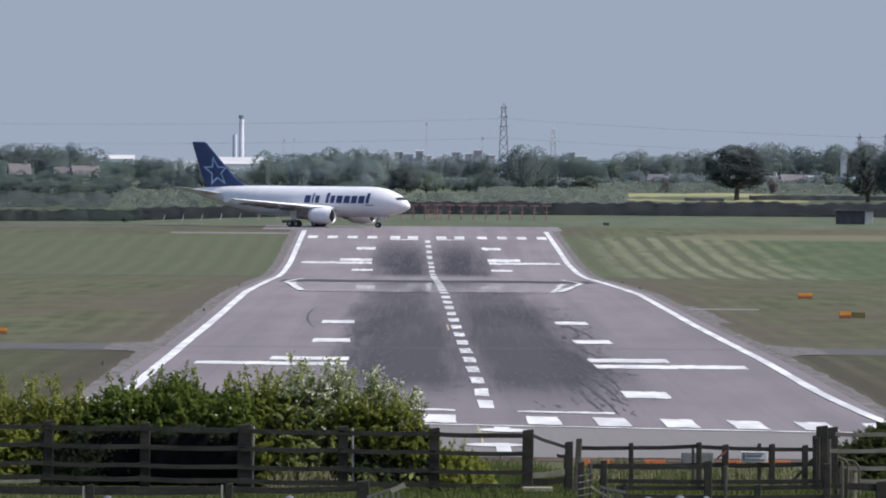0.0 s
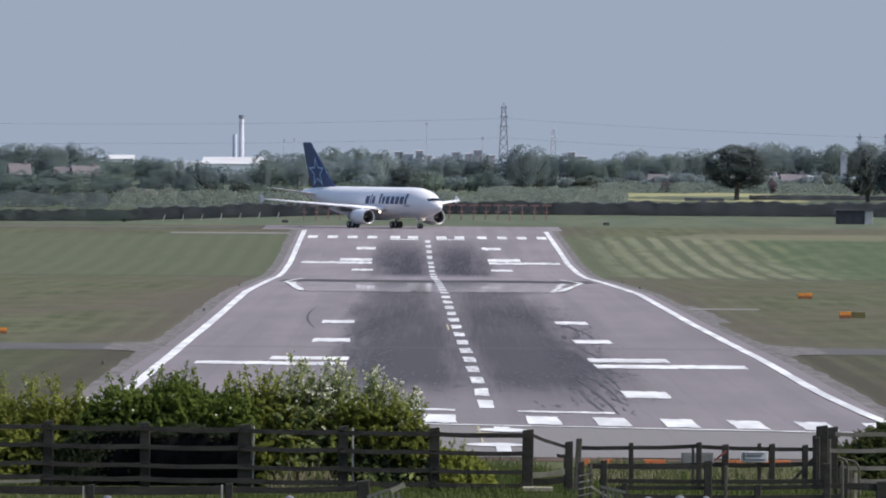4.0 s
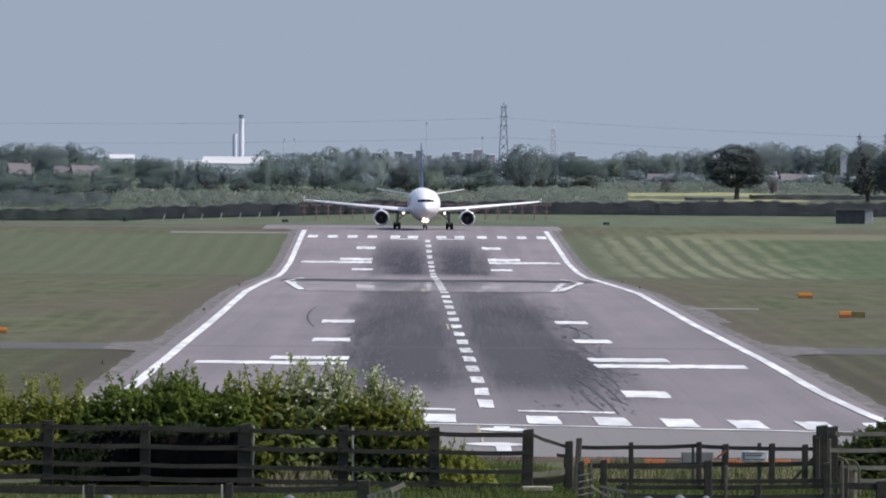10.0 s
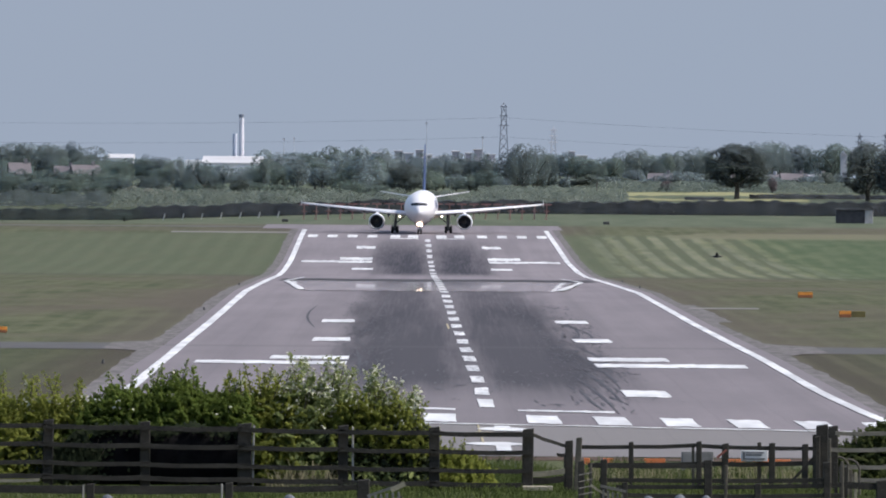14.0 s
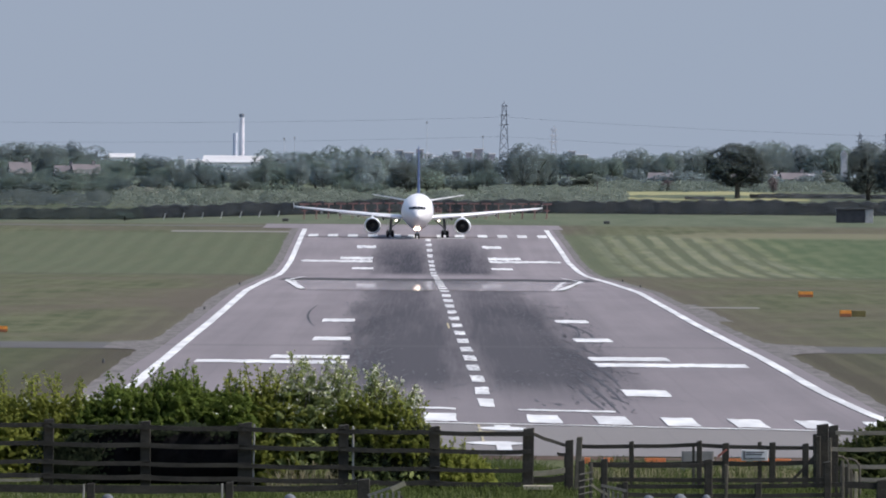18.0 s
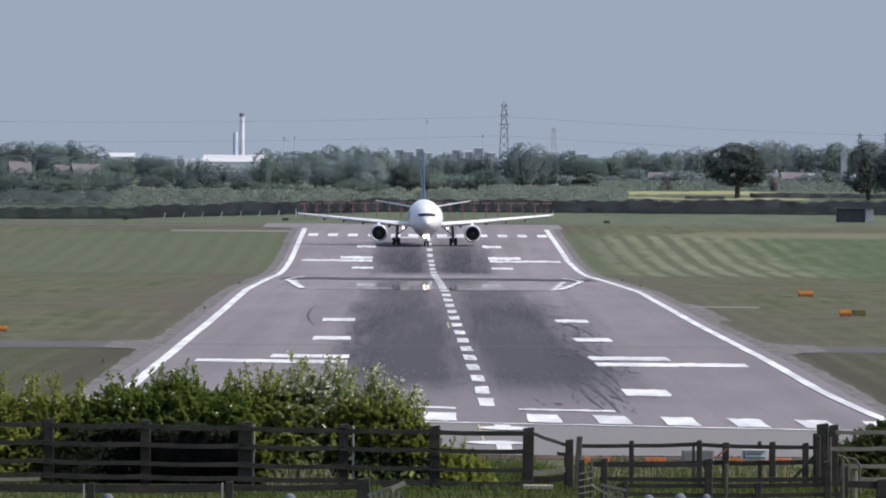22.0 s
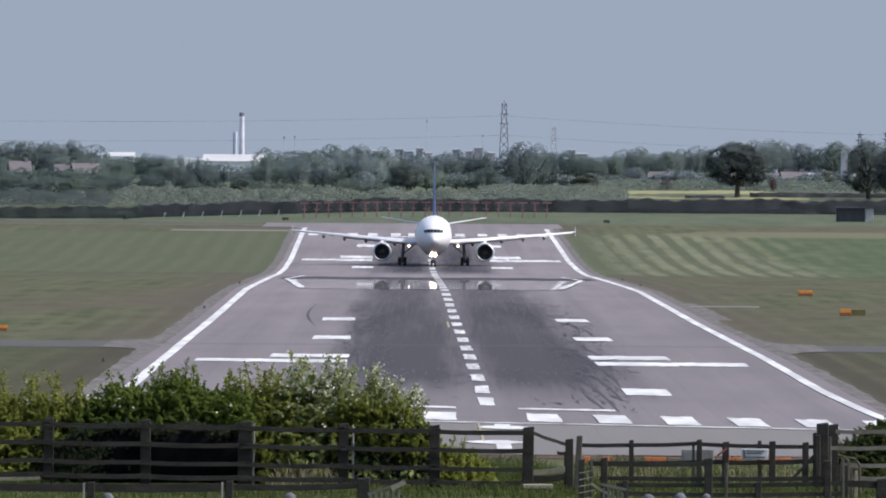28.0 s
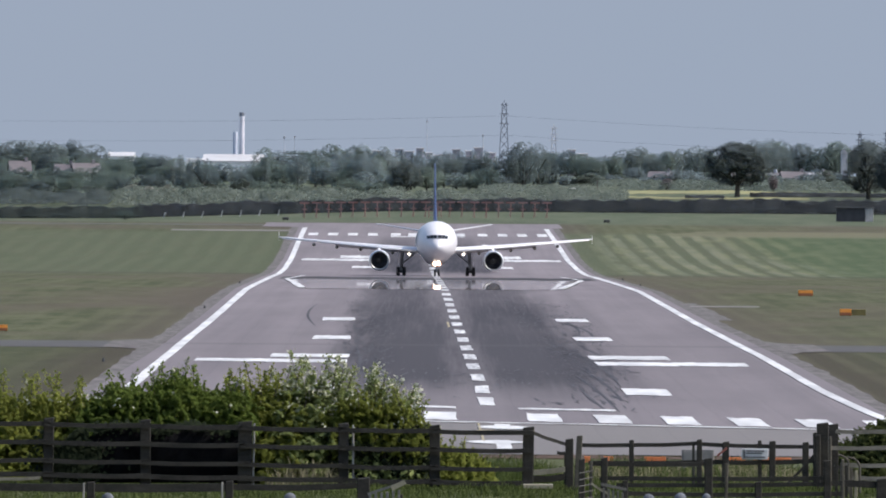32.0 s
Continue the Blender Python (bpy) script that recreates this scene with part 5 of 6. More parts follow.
for x0, x1 in ((5.48, 5.70), (6.22, 6.59), (7.80, 8.61), (10.85, 11.87), (11.98, 13.43)):
    g = ground_z(x0, 500)
    ob = tagged(empty("marker_board"), "low orange marker board on the grass slope", "marker", "orange marker boards")
    part("panel", box(x0, x1, 500, 500.06, g + 0.0, g + 0.24, 0.01), ORANGE, ob)
    for x in (x0 + 0.05, x1 - 0.05):
        part("leg", box(x - 0.02, x + 0.02, 500.07, 500.12, g - 0.2, g + 0.12), CABINET, ob)

# bushes behind the fence
LEAF_HAW = leafy("hawthorn_leaves", (0.088, 0.132, 0.025), (0.188, 0.240, 0.060), 0.62, 2.2, 0.2)
LEAF_GREY = leafy("whitebeam_leaves", (0.130, 0.165, 0.052), (0.290, 0.335, 0.135), 0.55, 2.2)
LEAF_GOLD = leafy("elder_leaves", (0.128, 0.152, 0.031), (0.258, 0.282, 0.066), 0.62, 2.2, 0.22)
LEAF_DARK = leafy("dark_thorn_leaves", (0.034, 0.048, 0.017), (0.092, 0.110, 0.038), 0.5, 2.2)
# Near-black leaves: the deep shade behind the fence is put into their colour.
LEAF_SHADE = leafy("shade_black_leaves", (0.012, 0.018, 0.010), (0.028, 0.036, 0.018), 0.05, 1.2)
BLOSSOM = leafy("white_blossom", (0.42, 0.42, 0.31), (0.64, 0.63, 0.50), 0.2, 2.0)
TWIG = plain("twigs", (0.050, 0.040, 0.030), (0.095, 0.080, 0.060), 6.0, 0.9)


def build_bush(x0, x1, d, tops, leaf, label, seed, depth=1.5, flowers=0, n=34000, sprigs=16, low=0.12):
    """A wild hedge bush: tops gives heights at even steps along it."""
    rng = np.random.default_rng(seed)
    bush = tagged(empty("bush"), label, "bush")
    g = ground_z((x0 + x1) / 2, d)
    steps = np.linspace(x0, x1, len(tops))
    top_at = lambda x: np.interp(x, steps, tops)
    m = int((x1 - x0) * 380)
    cx = rng.uniform(x0, x1, m)
    rise = rng.uniform(0.0, 1.0, m) ** 0.7
    back = rng.uniform(size=m) < (0.3 if low < 0.5 else 0.0)
    cz = np.where(back, rng.uniform(0.05, 0.8, m) * top_at(cx), low + rise * (0.90 * top_at(cx) - 0.12 - low))
    cy = d + np.where(back, 0.35 * depth, 0) + rng.uniform(-depth / 2, depth / 2, m) * np.sqrt(np.maximum(0.15, 1 - (cz / top_at(cx)) ** 2))
    if low < 0.5:
        cy = cy - 0.9 * (1 - cz / top_at(cx))
    # each spray arches outward from the bush, leafy along its length
    way = np.stack([rng.normal(0, 0.75, m), rng.normal(-0.35, 0.4, m), rng.uniform(-0.15, 0.9, m) + 0.6 * (cz / top_at(cx)) ** 3], 1)
    way /= np.linalg.norm(way, axis=1)[:, None]
    reach = rng.uniform(0.12, 0.36, m)
    k = rng.integers(0, m, n)
    v = rng.normal(size=(n, 3))
    v /= np.linalg.norm(v, axis=1)[:, None]
    f = rng.uniform(0.0, 1.0, n) ** 0.8
    p = np.stack([cx, cy, cz], 1)[k] + way[k] * (reach[k] * f)[:, None] + v * (rng.uniform(0.2, 1.0, n) * (0.060 - 0.042 * f))[:, None]
    p[:, 2] -= 0.10 * f * f * (1 - way[k][:, 2])
    v = v * 0.7 + way[k] * 0.5
    tw = bmesh.new()
    extra, tips = [], []
    for j in range(sprigs):
        x = rng.uniform(x0 + 0.1, x1 - 0.1)
        y = d + rng.uniform(-0.5, 0.5)
        a = np.array([x, y, top_at(x) - 0.35])
        b = a + np.array([rng.uniform(-0.25, 0.25), rng.uniform(-0.1, 0.1), rng.uniform(0.36, 0.62)])
        add_bar(tw, tuple(a + [0, 0, g]), tuple(b + [0, 0, g]), 0.012, 4, 0.004)
        tips += [b - [0, 0, 0.02], a + (b - a) * 0.75]
        f = rng.uniform(0.0, 1, (80, 1)) ** 1.3
        extra.append(a + (b - a) * f + rng.normal(0, 0.06, (80, 3)) * (1.35 - 0.95 * f))
    for j in range(int((x1 - x0) * 7)):
        x = rng.uniform(x0 + 0.2, x1 - 0.2)
        y = d + rng.uniform(-0.4, 0.4)
        add_bar(tw, (x, y, g - 0.1), (x + rng.uniform(-0.5, 0.5), y + rng.uniform(-0.3, 0.3), g + float(top_at(x)) * rng.uniform(0.5, 0.85)), 0.03, 5, 0.008)
    tagged(part("stem_tangle", tw, TWIG, bush), kind="stuff")
    extra = np.concatenate(extra)
    p = np.concatenate([p, extra])
    out = np.concatenate([v + np.array([0, -0.2, 0.5]), rng.normal(size=extra.shape) + np.array([0, 0, 0.8])])
    p[:, 2] = np.abs(p[:, 2]) + g
    tagged(leaves("foliage", p, 0.042, leaf, bush, seed, 1.5, out, 0.6, out * 0.8 + np.array([0, -0.45, 0.45])), kind="stuff")
    core = np.stack([cx, cy + 0.2, cz * 0.88], 1)[rng.integers(0, m, 9000)] + rng.normal(0, 0.08, (9000, 3))
    core[:, 2] = np.abs(core[:, 2]) + g
    tagged(leaves("inner_foliage", core, 0.10, leaf, bush, seed + 2, soft=rng.normal(0, 0.35, core.shape) + np.array([0.2, -0.5, 0.7])), kind="stuff")
    # leaves added low down, coloured as the shade under the bush
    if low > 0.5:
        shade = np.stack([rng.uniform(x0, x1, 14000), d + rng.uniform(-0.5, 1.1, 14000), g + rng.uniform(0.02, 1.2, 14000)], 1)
        tagged(leaves("ivy", shade, 0.09, LEAF_SHADE, bush, seed + 3), "near-black leaves standing in for shade under the bush", kind="stuff")
    if flowers:
        hi = p[(p[:, 2] - g > 0.6 * top_at(p[:, 0])) & (p[:, 1] < d + 0.5)]
        hubs = hi[rng.integers(0, len(hi), flowers)]
        if leaf is LEAF_GREY:
            hubs = np.concatenate([hubs, np.array(tips) + [0, 0, g]])
        q = np.repeat(hubs, 7, axis=0) + rng.normal(0, 0.045, (len(hubs) * 7, 3))
        tagged(leaves("blossom", q, 0.046, BLOSSOM, bush, seed + 1), "small white blossom clusters", kind="stuff")
    return bush


build_bush(-10.2, -6.5, 247.5, (2.0, 2.1, 1.95, 2.05, 1.75), LEAF_GOLD, "yellow-green wild bush dotted with white blossom", 51, flowers=70, n=70000)
build_bush(-6.9, -3.6, 247.3, (1.75, 2.15, 2.05, 2.35, 2.0, 2.05), LEAF_HAW, "dense dark hawthorn bush behind the fence", 52, flowers=25, n=70000, low=0.95, depth=2.6)
build_bush(-4.1, -2.7, 247.7, (1.95, 2.15, 2.1, 2.05), LEAF_GOLD, "olive-green bush with brownish tips", 58, flowers=30, n=34000, sprigs=16)
build_bush(-3.2, -1.7, 247.8, (2.0, 2.45, 2.3, 2.1), LEAF_GREY, "tall grey-green bush with pale blossom", 53, flowers=230, n=34000, sprigs=16)
build_bush(-2.2, -0.25, 247.2, (1.5, 1.9, 1.85, 1.75, 1.3), LEAF_GOLD, "rounded olive-green bush behind the fence", 54, flowers=25, n=46000, sprigs=8, low=0.72)
build_bush(-1.9, -0.45, 247.6, (1.9, 2.15, 1.9, 1.7), LEAF_GREY, "spindly grey-green shrub with pale flowers", 55, flowers=100, n=6000, sprigs=20, depth=0.7)
build_bush(-0.6, 0.85, 247.9, (1.2, 1.0, 0.85, 0.75, 0.45), LEAF_GOLD, "low yellow-green bramble at the fence", 56, n=14000, sprigs=8, depth=0.8)
build_bush(7.5, 10.0, 247.0, (0.95, 1.35, 1.75, 1.95, 2.05), LEAF_DARK, "dark bush beside the gate posts", 57, n=44000, sprigs=12)

# near-black leaves added round the shade sheet's end and along its upper edge, to soften it
creep = np.random.default_rng(61)
climb = tagged(empty("ivy"), "near-black leaves softening the end of the black shade sheet", "ivy")
x = np.concatenate([creep.normal(-6.95, 0.28, 2600), creep.uniform(-6.7, -3.7, 700)])
z = np.concatenate([creep.uniform(0.0, 1.0, 2600) ** 0.8 * (0.85 + 0.15 * np.sin(x[:2600] * 9)), 1.02 + creep.normal(0, 0.05, 700) + 0.06 * np.sin(x[2600:] * 5)])
pts = np.stack([x, creep.uniform(243.07, 243.20, len(x)), 7.86 + z], 1)
facing = np.tile(np.array([0.0, -0.8, 0.5]), (len(x), 1))
tagged(leaves("foliage", pts, 0.060, LEAF_SHADE, climb, 62, 1.3, facing, 0.6, facing), kind="stuff")
tw = bmesh.new()
for k in range(14):
    a = creep.normal(-6.95, 0.2)
    add_bar(tw, (a, 243.15, 7.80), (a + creep.normal(0, 0.2), 243.15, 7.86 + creep.uniform(0.5, 0.95)), 0.008, 4, 0.004)
tagged(part("stem_tangle", tw, TWIG, climb), kind="stuff")

# rough grass along the fence
BLADE = leafy("grass_blades", (0.036, 0.058, 0.014), (0.102, 0.120, 0.042), 0.3, 0.8)


STRAW = leafy("dry_stalks", (0.13, 0.12, 0.075), (0.27, 0.25, 0.16), 0.2, 1.5)


def build_grass(name, x0, x1, d0, d1, n, h0, h1, seed, label, leaf=BLADE):
    rng = np.random.default_rng(seed)
    x, d = rng.uniform(x0, x1, n), rng.uniform(d0, d1, n)
    z = np.interp(d, FALL_D, FALL_Z)
    h = rng.uniform(h0, h1, n) * (0.7 + 0.5 * np.sin(x * 1.3) * np.sin(d * 0.6 + x))
    a = rng.uniform(0, math.pi, n)
    lean = rng.normal(0, 0.35, (n, 2)) * h[:, None]
    w = rng.uniform(0.008, 0.018, n)
    v = np.zeros((n, 4, 3))
    v[:, 0] = np.stack([x - w * np.cos(a), d - w * np.sin(a), z - 0.02], 1)
    v[:, 1] = np.stack([x + w * np.cos(a), d + w * np.sin(a), z - 0.02], 1)
    v[:, 2] = np.stack([x + lean[:, 0] + w * 0.3, d + lean[:, 1], z + h], 1)
    v[:, 3] = np.stack([x + lean[:, 0] - w * 0.3, d + lean[:, 1], z + h], 1)
    me = bpy.data.meshes.new(name)
    me.vertices.add(4 * n)
    me.vertices.foreach_set("co", v.astype(np.float32).ravel())
    me.loops.add(4 * n)
    me.loops.foreach_set("vertex_index", np.arange(4 * n, dtype=np.int32))
    me.polygons.add(n)
    me.polygons.foreach_set("loop_start", np.arange(0, 4 * n, 4, dtype=np.int32))
    me.update(calc_edges=True)
    me.materials.append(leaf)
    return tagged(new(name, me), label, "grass", kind="stuff")


build_grass("rough_grass", -11, 11, 229, 246, 42000, 0.05, 0.16, 61, "rough green grass along the fences")
build_grass("tall_weeds", -11, 11, 247, 275, 42000, 0.15, 0.55, 62, "tall yellow-green grass and weeds behind the fence")
build_grass("dry_weeds", -3.3, -2.0, 244.2, 246.0, 200, 0.12, 0.75, 63, "pale dry weed stalks under the bushes", STRAW)
build_grass("dry_weeds", 2.3, 10.0, 250, 264, 6500, 0.2, 0.5, 64, "pale dry weed stalks on the slope behind the fence", STRAW)


# ---- far edge of the airfield ----
RED = plain("antenna_red", (0.22, 0.105, 0.10), (0.29, 0.135, 0.125), 1.0, 0.6)
SIGN_ORANGE = plain("sign_orange", (0.62, 0.23, 0.03), (0.75, 0.30, 0.05), 1.0, 0.6)
SIGN_RED = plain("sign_red_brown", (0.22, 0.075, 0.03), (0.30, 0.105, 0.045), 1.0, 0.7)
SIGN_DARK = plain("sign_back", (0.10, 0.085, 0.025), (0.16, 0.13, 0.04), 1.0, 0.7)
BLACK = plain("black_box", (0.02, 0.02, 0.022), (0.045, 0.045, 0.048), 1.0, 0.7)
HUT_DARK = plain("dark_cladding", (0.030, 0.030, 0.036), (0.055, 0.055, 0.062), 1.0, 0.8)
HUT_PALE = plain("grey_cladding", (0.26, 0.26, 0.26), (0.36, 0.36, 0.36), 1.0, 0.8)


def build_antenna(x, d, h):
    """One frame of the localiser array: legs, a boom and a cross bar."""
    a = tagged(empty("antenna"), "red localiser antenna frame on two legs", "antenna", "antenna array")
    part("leg", bar((0, -0.5, -0.2), (0, -0.5, h), 0.075, 6), RED, a)
    part("leg", bar((0, 0.5, -0.2), (0, 0.5, h), 0.075, 6), RED, a)
    part("boom", box(-0.05, 0.05, -1.6, 1.2, h, h + 0.12), RED, a)
    part("cross_bar", box(-0.95, 0.95, -0.55, -0.45, h - 0.10, h + 0.14), RED, a)
    part("cross_bar", box(-0.55, 0.55, -0.55, -0.45, h * 0.55, h * 0.55 + 0.14), RED, a)
    part("brace", bar((-0.35, -0.5, 0.05), (0, -0.5, h * 0.45), 0.05, 5), RED, a)
    a.location = (x, d, ground_z(x, d))
    return a


first = build_antenna(-27.2, 2540, 2.95)
for k in range(1, 21):
    x = -27.2 + 2.37 * k
    copy_thing(first, pose(x, 2540, ground_z(x, 2540)))
mast = tagged(empty("monitor_frame"), "red lattice monitor frame among the antennas", "antenna")
for x in (-2.9, -1.7, -0.5):
    part("upright", bar((x, 2532, ground_z(x, 2532) - 0.2), (x, 2532, ground_z(x, 2532) + 2.2), 0.08, 6), RED, mast)
for z in (0.5, 1.3, 2.1):
    part("bar", box(-3.0, -0.4, 2531.94, 2532.06, ground_z(0, 2532) + z, ground_z(0, 2532) + z + 0.1), RED, mast)

for k in range(7):
    x = -56.4 + 3.83 * k
    o = part("stake", bar((0, 0, -0.2), (0.45, 0, 1.25), 0.10, 6), HUT_PALE)
    o.location = (x, 2612, ground_z(x, 2612))
    tagged(o, "pale leaning stake before the hedge", "stake", "leaning stakes")

hut = tagged(empty("hut"), "low dark equipment hut with a pale end", "hut")
g = ground_z(80, 2520)
part("body", box(76.2, 81.7, 2520, 2524, g - 0.2, g + 2.55, 0.05), HUT_DARK, hut)
part("end_wall", box(81.75, 83.3, 2519.8, 2524, g - 0.2, g + 2.6, 0.05), HUT_PALE, hut)
part("roof", box(76.0, 83.5, 2519.6, 2524.3, g + 2.62, g + 2.75, 0.02), HUT_DARK, hut)
for x, d in ((-30.3, 2490), (31.0, 2470)):
    b = tagged(empty("light_box"), "small black runway light box on the grass", "light box")
    part("case", box(x - 0.6, x + 0.6, d, d + 0.6, ground_z(x, d) + 0.15, ground_z(x, d) + 0.65, 0.08), BLACK, b)
    for s in (-0.4, 0.4):
        part("leg", bar((x + s, d + 0.3, ground_z(x, d) - 0.1), (x + s, d + 0.3, ground_z(x, d) + 0.2), 0.06, 6), BLACK, b)


def build_sign(x0, x1, d, h, dark=0.0):
    """A low airfield sign on short legs; dark: width of its unlit panel."""
    s = tagged(empty("airfield_sign"), "low orange airfield sign on grass" + (" with a dark panel" if dark else ""), "sign", "airfield signs")
    g = ground_z(x0, d)
    part("panel", box(x0, x1, d, d + 0.25, g + 0.12, g + 0.12 + h, 0.02), SIGN_ORANGE, s)
    part("frame", box(x0 - 0.03, x1 + 0.03, d + 0.03, d + 0.22, g + 0.09, g + 0.15 + h, 0.01), SIGN_DARK, s)
    if dark:
        part("dark_panel", box(x1 + 0.05, x1 + dark, d, d + 0.25, g + 0.12, g + 0.1 + h, 0.02), SIGN_DARK, s)
    part("lower_panel", box(x0 + 0.02, x1 - 0.02, d - 0.03, d - 0.004, g + 0.10, g + 0.12 + 0.45 * h, 0.01), SIGN_RED, s, "dull red-brown lower half")
    for x in (x0 + 0.15, x1 - 0.15):
        part("leg", box(x - 0.04, x + 0.04, d + 0.1, d + 0.16, g - 0.2, g + 0.12), SIGN_DARK, s)


build_sign(38.4, 39.95, 1404, 0.58)
build_sign(37.5, 38.6, 1228, 0.58, 1.35)
build_sign(-37.9, -36.0, 1074, 0.45)

for u, d in ((-23.9, 1257), (-25.6, 901), (-24.2, 1560), (24.2, 1700), (23.9, 1560)):
    x = mid(d) + u
    g = ground_z(x, d)
    e = tagged(empty("runway_edge_light"), "small dark runway edge light on the verge", "runway light", "runway edge lights")
    part("base", bar((x, d, g - 0.05), (x, d, g + 0.16), 0.13, 10, 0.09), BLACK, e)
    part("dome", bar((x, d, g + 0.16), (x, d, g + 0.30), 0.10, 10, 0.05), BLACK, e)

# ---- far buildings ----
# Haze is put into the colours of flats, panes, flue, masts and far pylon.
WALL_WHITE = plain("white_cladding", (0.72, 0.71, 0.72), (0.80, 0.79, 0.80), 0.1, 0.7, stretch=(1, 1, 0.2))
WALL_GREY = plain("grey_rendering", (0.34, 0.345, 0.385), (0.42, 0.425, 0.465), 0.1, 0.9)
FLAT_PINK = plain("haze_tinted_pink_rendering", (0.37, 0.335, 0.38), (0.45, 0.405, 0.45), 0.2, 0.9)
WALL_PINK = plain("pinkish_brick", (0.130, 0.120, 0.134), (0.170, 0.158, 0.174), 0.2, 0.9)
ROOF_RED = plain("red_roof_tiles", (0.112, 0.100, 0.108), (0.140, 0.125, 0.134), 0.3, 0.9)
ROOF_WHITE = plain("white_sheet_roof", (0.42, 0.415, 0.42), (0.50, 0.495, 0.50), 0.1, 0.7)
MAST = plain("haze_tinted_mast_steel", (0.38, 0.39, 0.44), (0.46, 0.47, 0.52), 0.4, 0.7)
PALE_STACK = plain("pale_painted_stack", (0.56, 0.55, 0.60), (0.64, 0.63, 0.68), 0.2, 0.8)
PALE_FLUE = plain("haze_tinted_flue_steel", (0.47, 0.50, 0.60), (0.54, 0.57, 0.66), 0.2, 0.8)
ROOF_GREY = plain("grey_roof", (0.33, 0.32, 0.345), (0.41, 0.40, 0.425), 0.2, 0.8)
PANE = plain("haze_paled_window_glass", (0.27, 0.27, 0.295), (0.33, 0.33, 0.355), 0.5, 0.4)
STEEL = plain("galvanised_steel", (0.115, 0.132, 0.168), (0.165, 0.188, 0.230), 0.4, 0.7, 0.0)


def far_z(d):
    return float(np.interp(d, FALL_D, FALL_Z))


def build_shed(x0, x1, d, depth, h, label, wall, windows=0, step=0.0, name="factory"):
    """A flat-roofed works building."""
    g = far_z(d)
    s = tagged(empty(name), label, "building")
    w = part("wall", box(x0, x1, d, d + depth, g - 1, g + h, 0.1), wall, s)
    rise = 0.09 * depth if wall is WALL_WHITE else 0.5
    part("roof", loft([[(x, d - 0.3, g + h + 0.02), (x, d - 0.3, g + h + 0.35), (x, d + depth, g + h + rise), (x, d + depth, g + h + 0.02)] for x in (x0 - 0.3, x1 + 0.3)]), ROOF_WHITE if wall is WALL_WHITE else ROOF_GREY, s)
    if step:
        part("annexe", box(x0 - step, x0 - 0.05, d + 1, d + depth, g - 1, g + h + 1.2, 0.1), wall, s)
    for k in range(windows):
        x = x0 + (x1 - x0) * (k + 0.5) / windows
        for z in np.arange(1.2, h - 1.2, 3.0):
            part("window", box(x - 0.6, x + 0.6, d - 0.06, d - 0.01, g + z, g + z + 1.4), PANE, s)
    return s


def build_house(x, d, w, h, wall, roof, turn):
    """A gabled house with windows and a chimney."""
    s = tagged(empty("house"), "small pinkish house with a red tiled gable roof among the trees", "house", "houses among the trees")
    part("wall", box(-w / 2, w / 2, -3.2, 3.2, -1, h * 0.6), wall, s)
    r = [[(sx * (w / 2 + 0.3), -3.5, h * 0.6 - 0.1), (sx * (w / 2 + 0.3), 0, h), (sx * (w / 2 + 0.3), 3.5, h * 0.6 - 0.1), (sx * (w / 2 + 0.3), 0, h - 0.3)] for sx in (-1, 1)]
    ro = part("roof", loft(r), roof, s)
    part("chimney", box(w * 0.25, w * 0.25 + 0.7, -0.35, 0.35, h * 0.8, h + 0.8), wall, ro)
    for k in (-0.3, 0.0, 0.3):
        part("window", box(k * w - 0.5, k * w + 0.5, -3.27, -3.21, h * 0.25, h * 0.45), PANE, s)
    part("gable", loft([[(sx * w / 2 * 0.99, -3.1, h * 0.59), (sx * w / 2 * 0.99, 0, h * 0.96), (sx * w / 2 * 0.99, 3.1, h * 0.59)] for sx in (-1, 1)]), wall, s)
    s.matrix_basis = pose(x, d, far_z(d), 0, 0, turn)


build_shed(-83.5, -63.0, 4500, 30, 4.2, "long white factory shed beyond the woods", WALL_WHITE, 0, 6.0)
build_shed(-119.0, -110, 4600, 20, 5.6, "white flat-roofed shed beyond the woods", WALL_WHITE)
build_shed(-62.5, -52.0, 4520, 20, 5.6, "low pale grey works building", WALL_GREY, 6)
town = random.Random(5)
x = -18.5
while x < 17:
    w = town.uniform(1.6, 3.8)
    pink = town.random() < 0.6
    build_shed(x, x + w, 4800 + town.uniform(0, 120), 8, town.uniform(6.6, 9.0) + (1.3 if town.random() < 0.25 else 0.0),
               "pinkish-grey block of flats above the trees" if pink else "grey apartment block above the trees", FLAT_PINK if pink else WALL_GREY, max(2, int(w / 1.6)), name="apartment_block")
    x += w + town.choice((0.7, 0.8, 1.0, 2.2))
build_shed(45.2, 47.4, 4700, 10, 9.0, "small pinkish block of flats above the trees", FLAT_PINK, 2, name="apartment_block")
build_shed(48.4, 52.0, 4720, 10, 7.6, "small grey block of flats above the trees", WALL_GREY, 3, name="apartment_block")
build_shed(-27.5, -22.5, 4710, 12, 8.2, "low pinkish block of flats above the trees", FLAT_PINK, 4, name="apartment_block")
gable = tagged(empty("house"), "pale grey gable wall among the trees", "house")
g = far_z(3550)
part("wall", box(108.5, 110.2, 3550, 3556, g - 1, g + 8.4), WALL_GREY, gable)
part("roof", loft([[(108.3, y, g + 8.42), (110.4, y, g + 8.42), (109.2, y, g + 9.7)] for y in (3549.7, 3556.3)]), ROOF_GREY, gable)

chimney = tagged(empty("chimney"), "tall white factory chimney with a dark top", "chimney")
g = far_z(4495)
part("shaft", bar((-70.6, 4536, g), (-70.6, 4536, g + 20.3), 0.95, 18, 0.85), PALE_STACK, chimney)
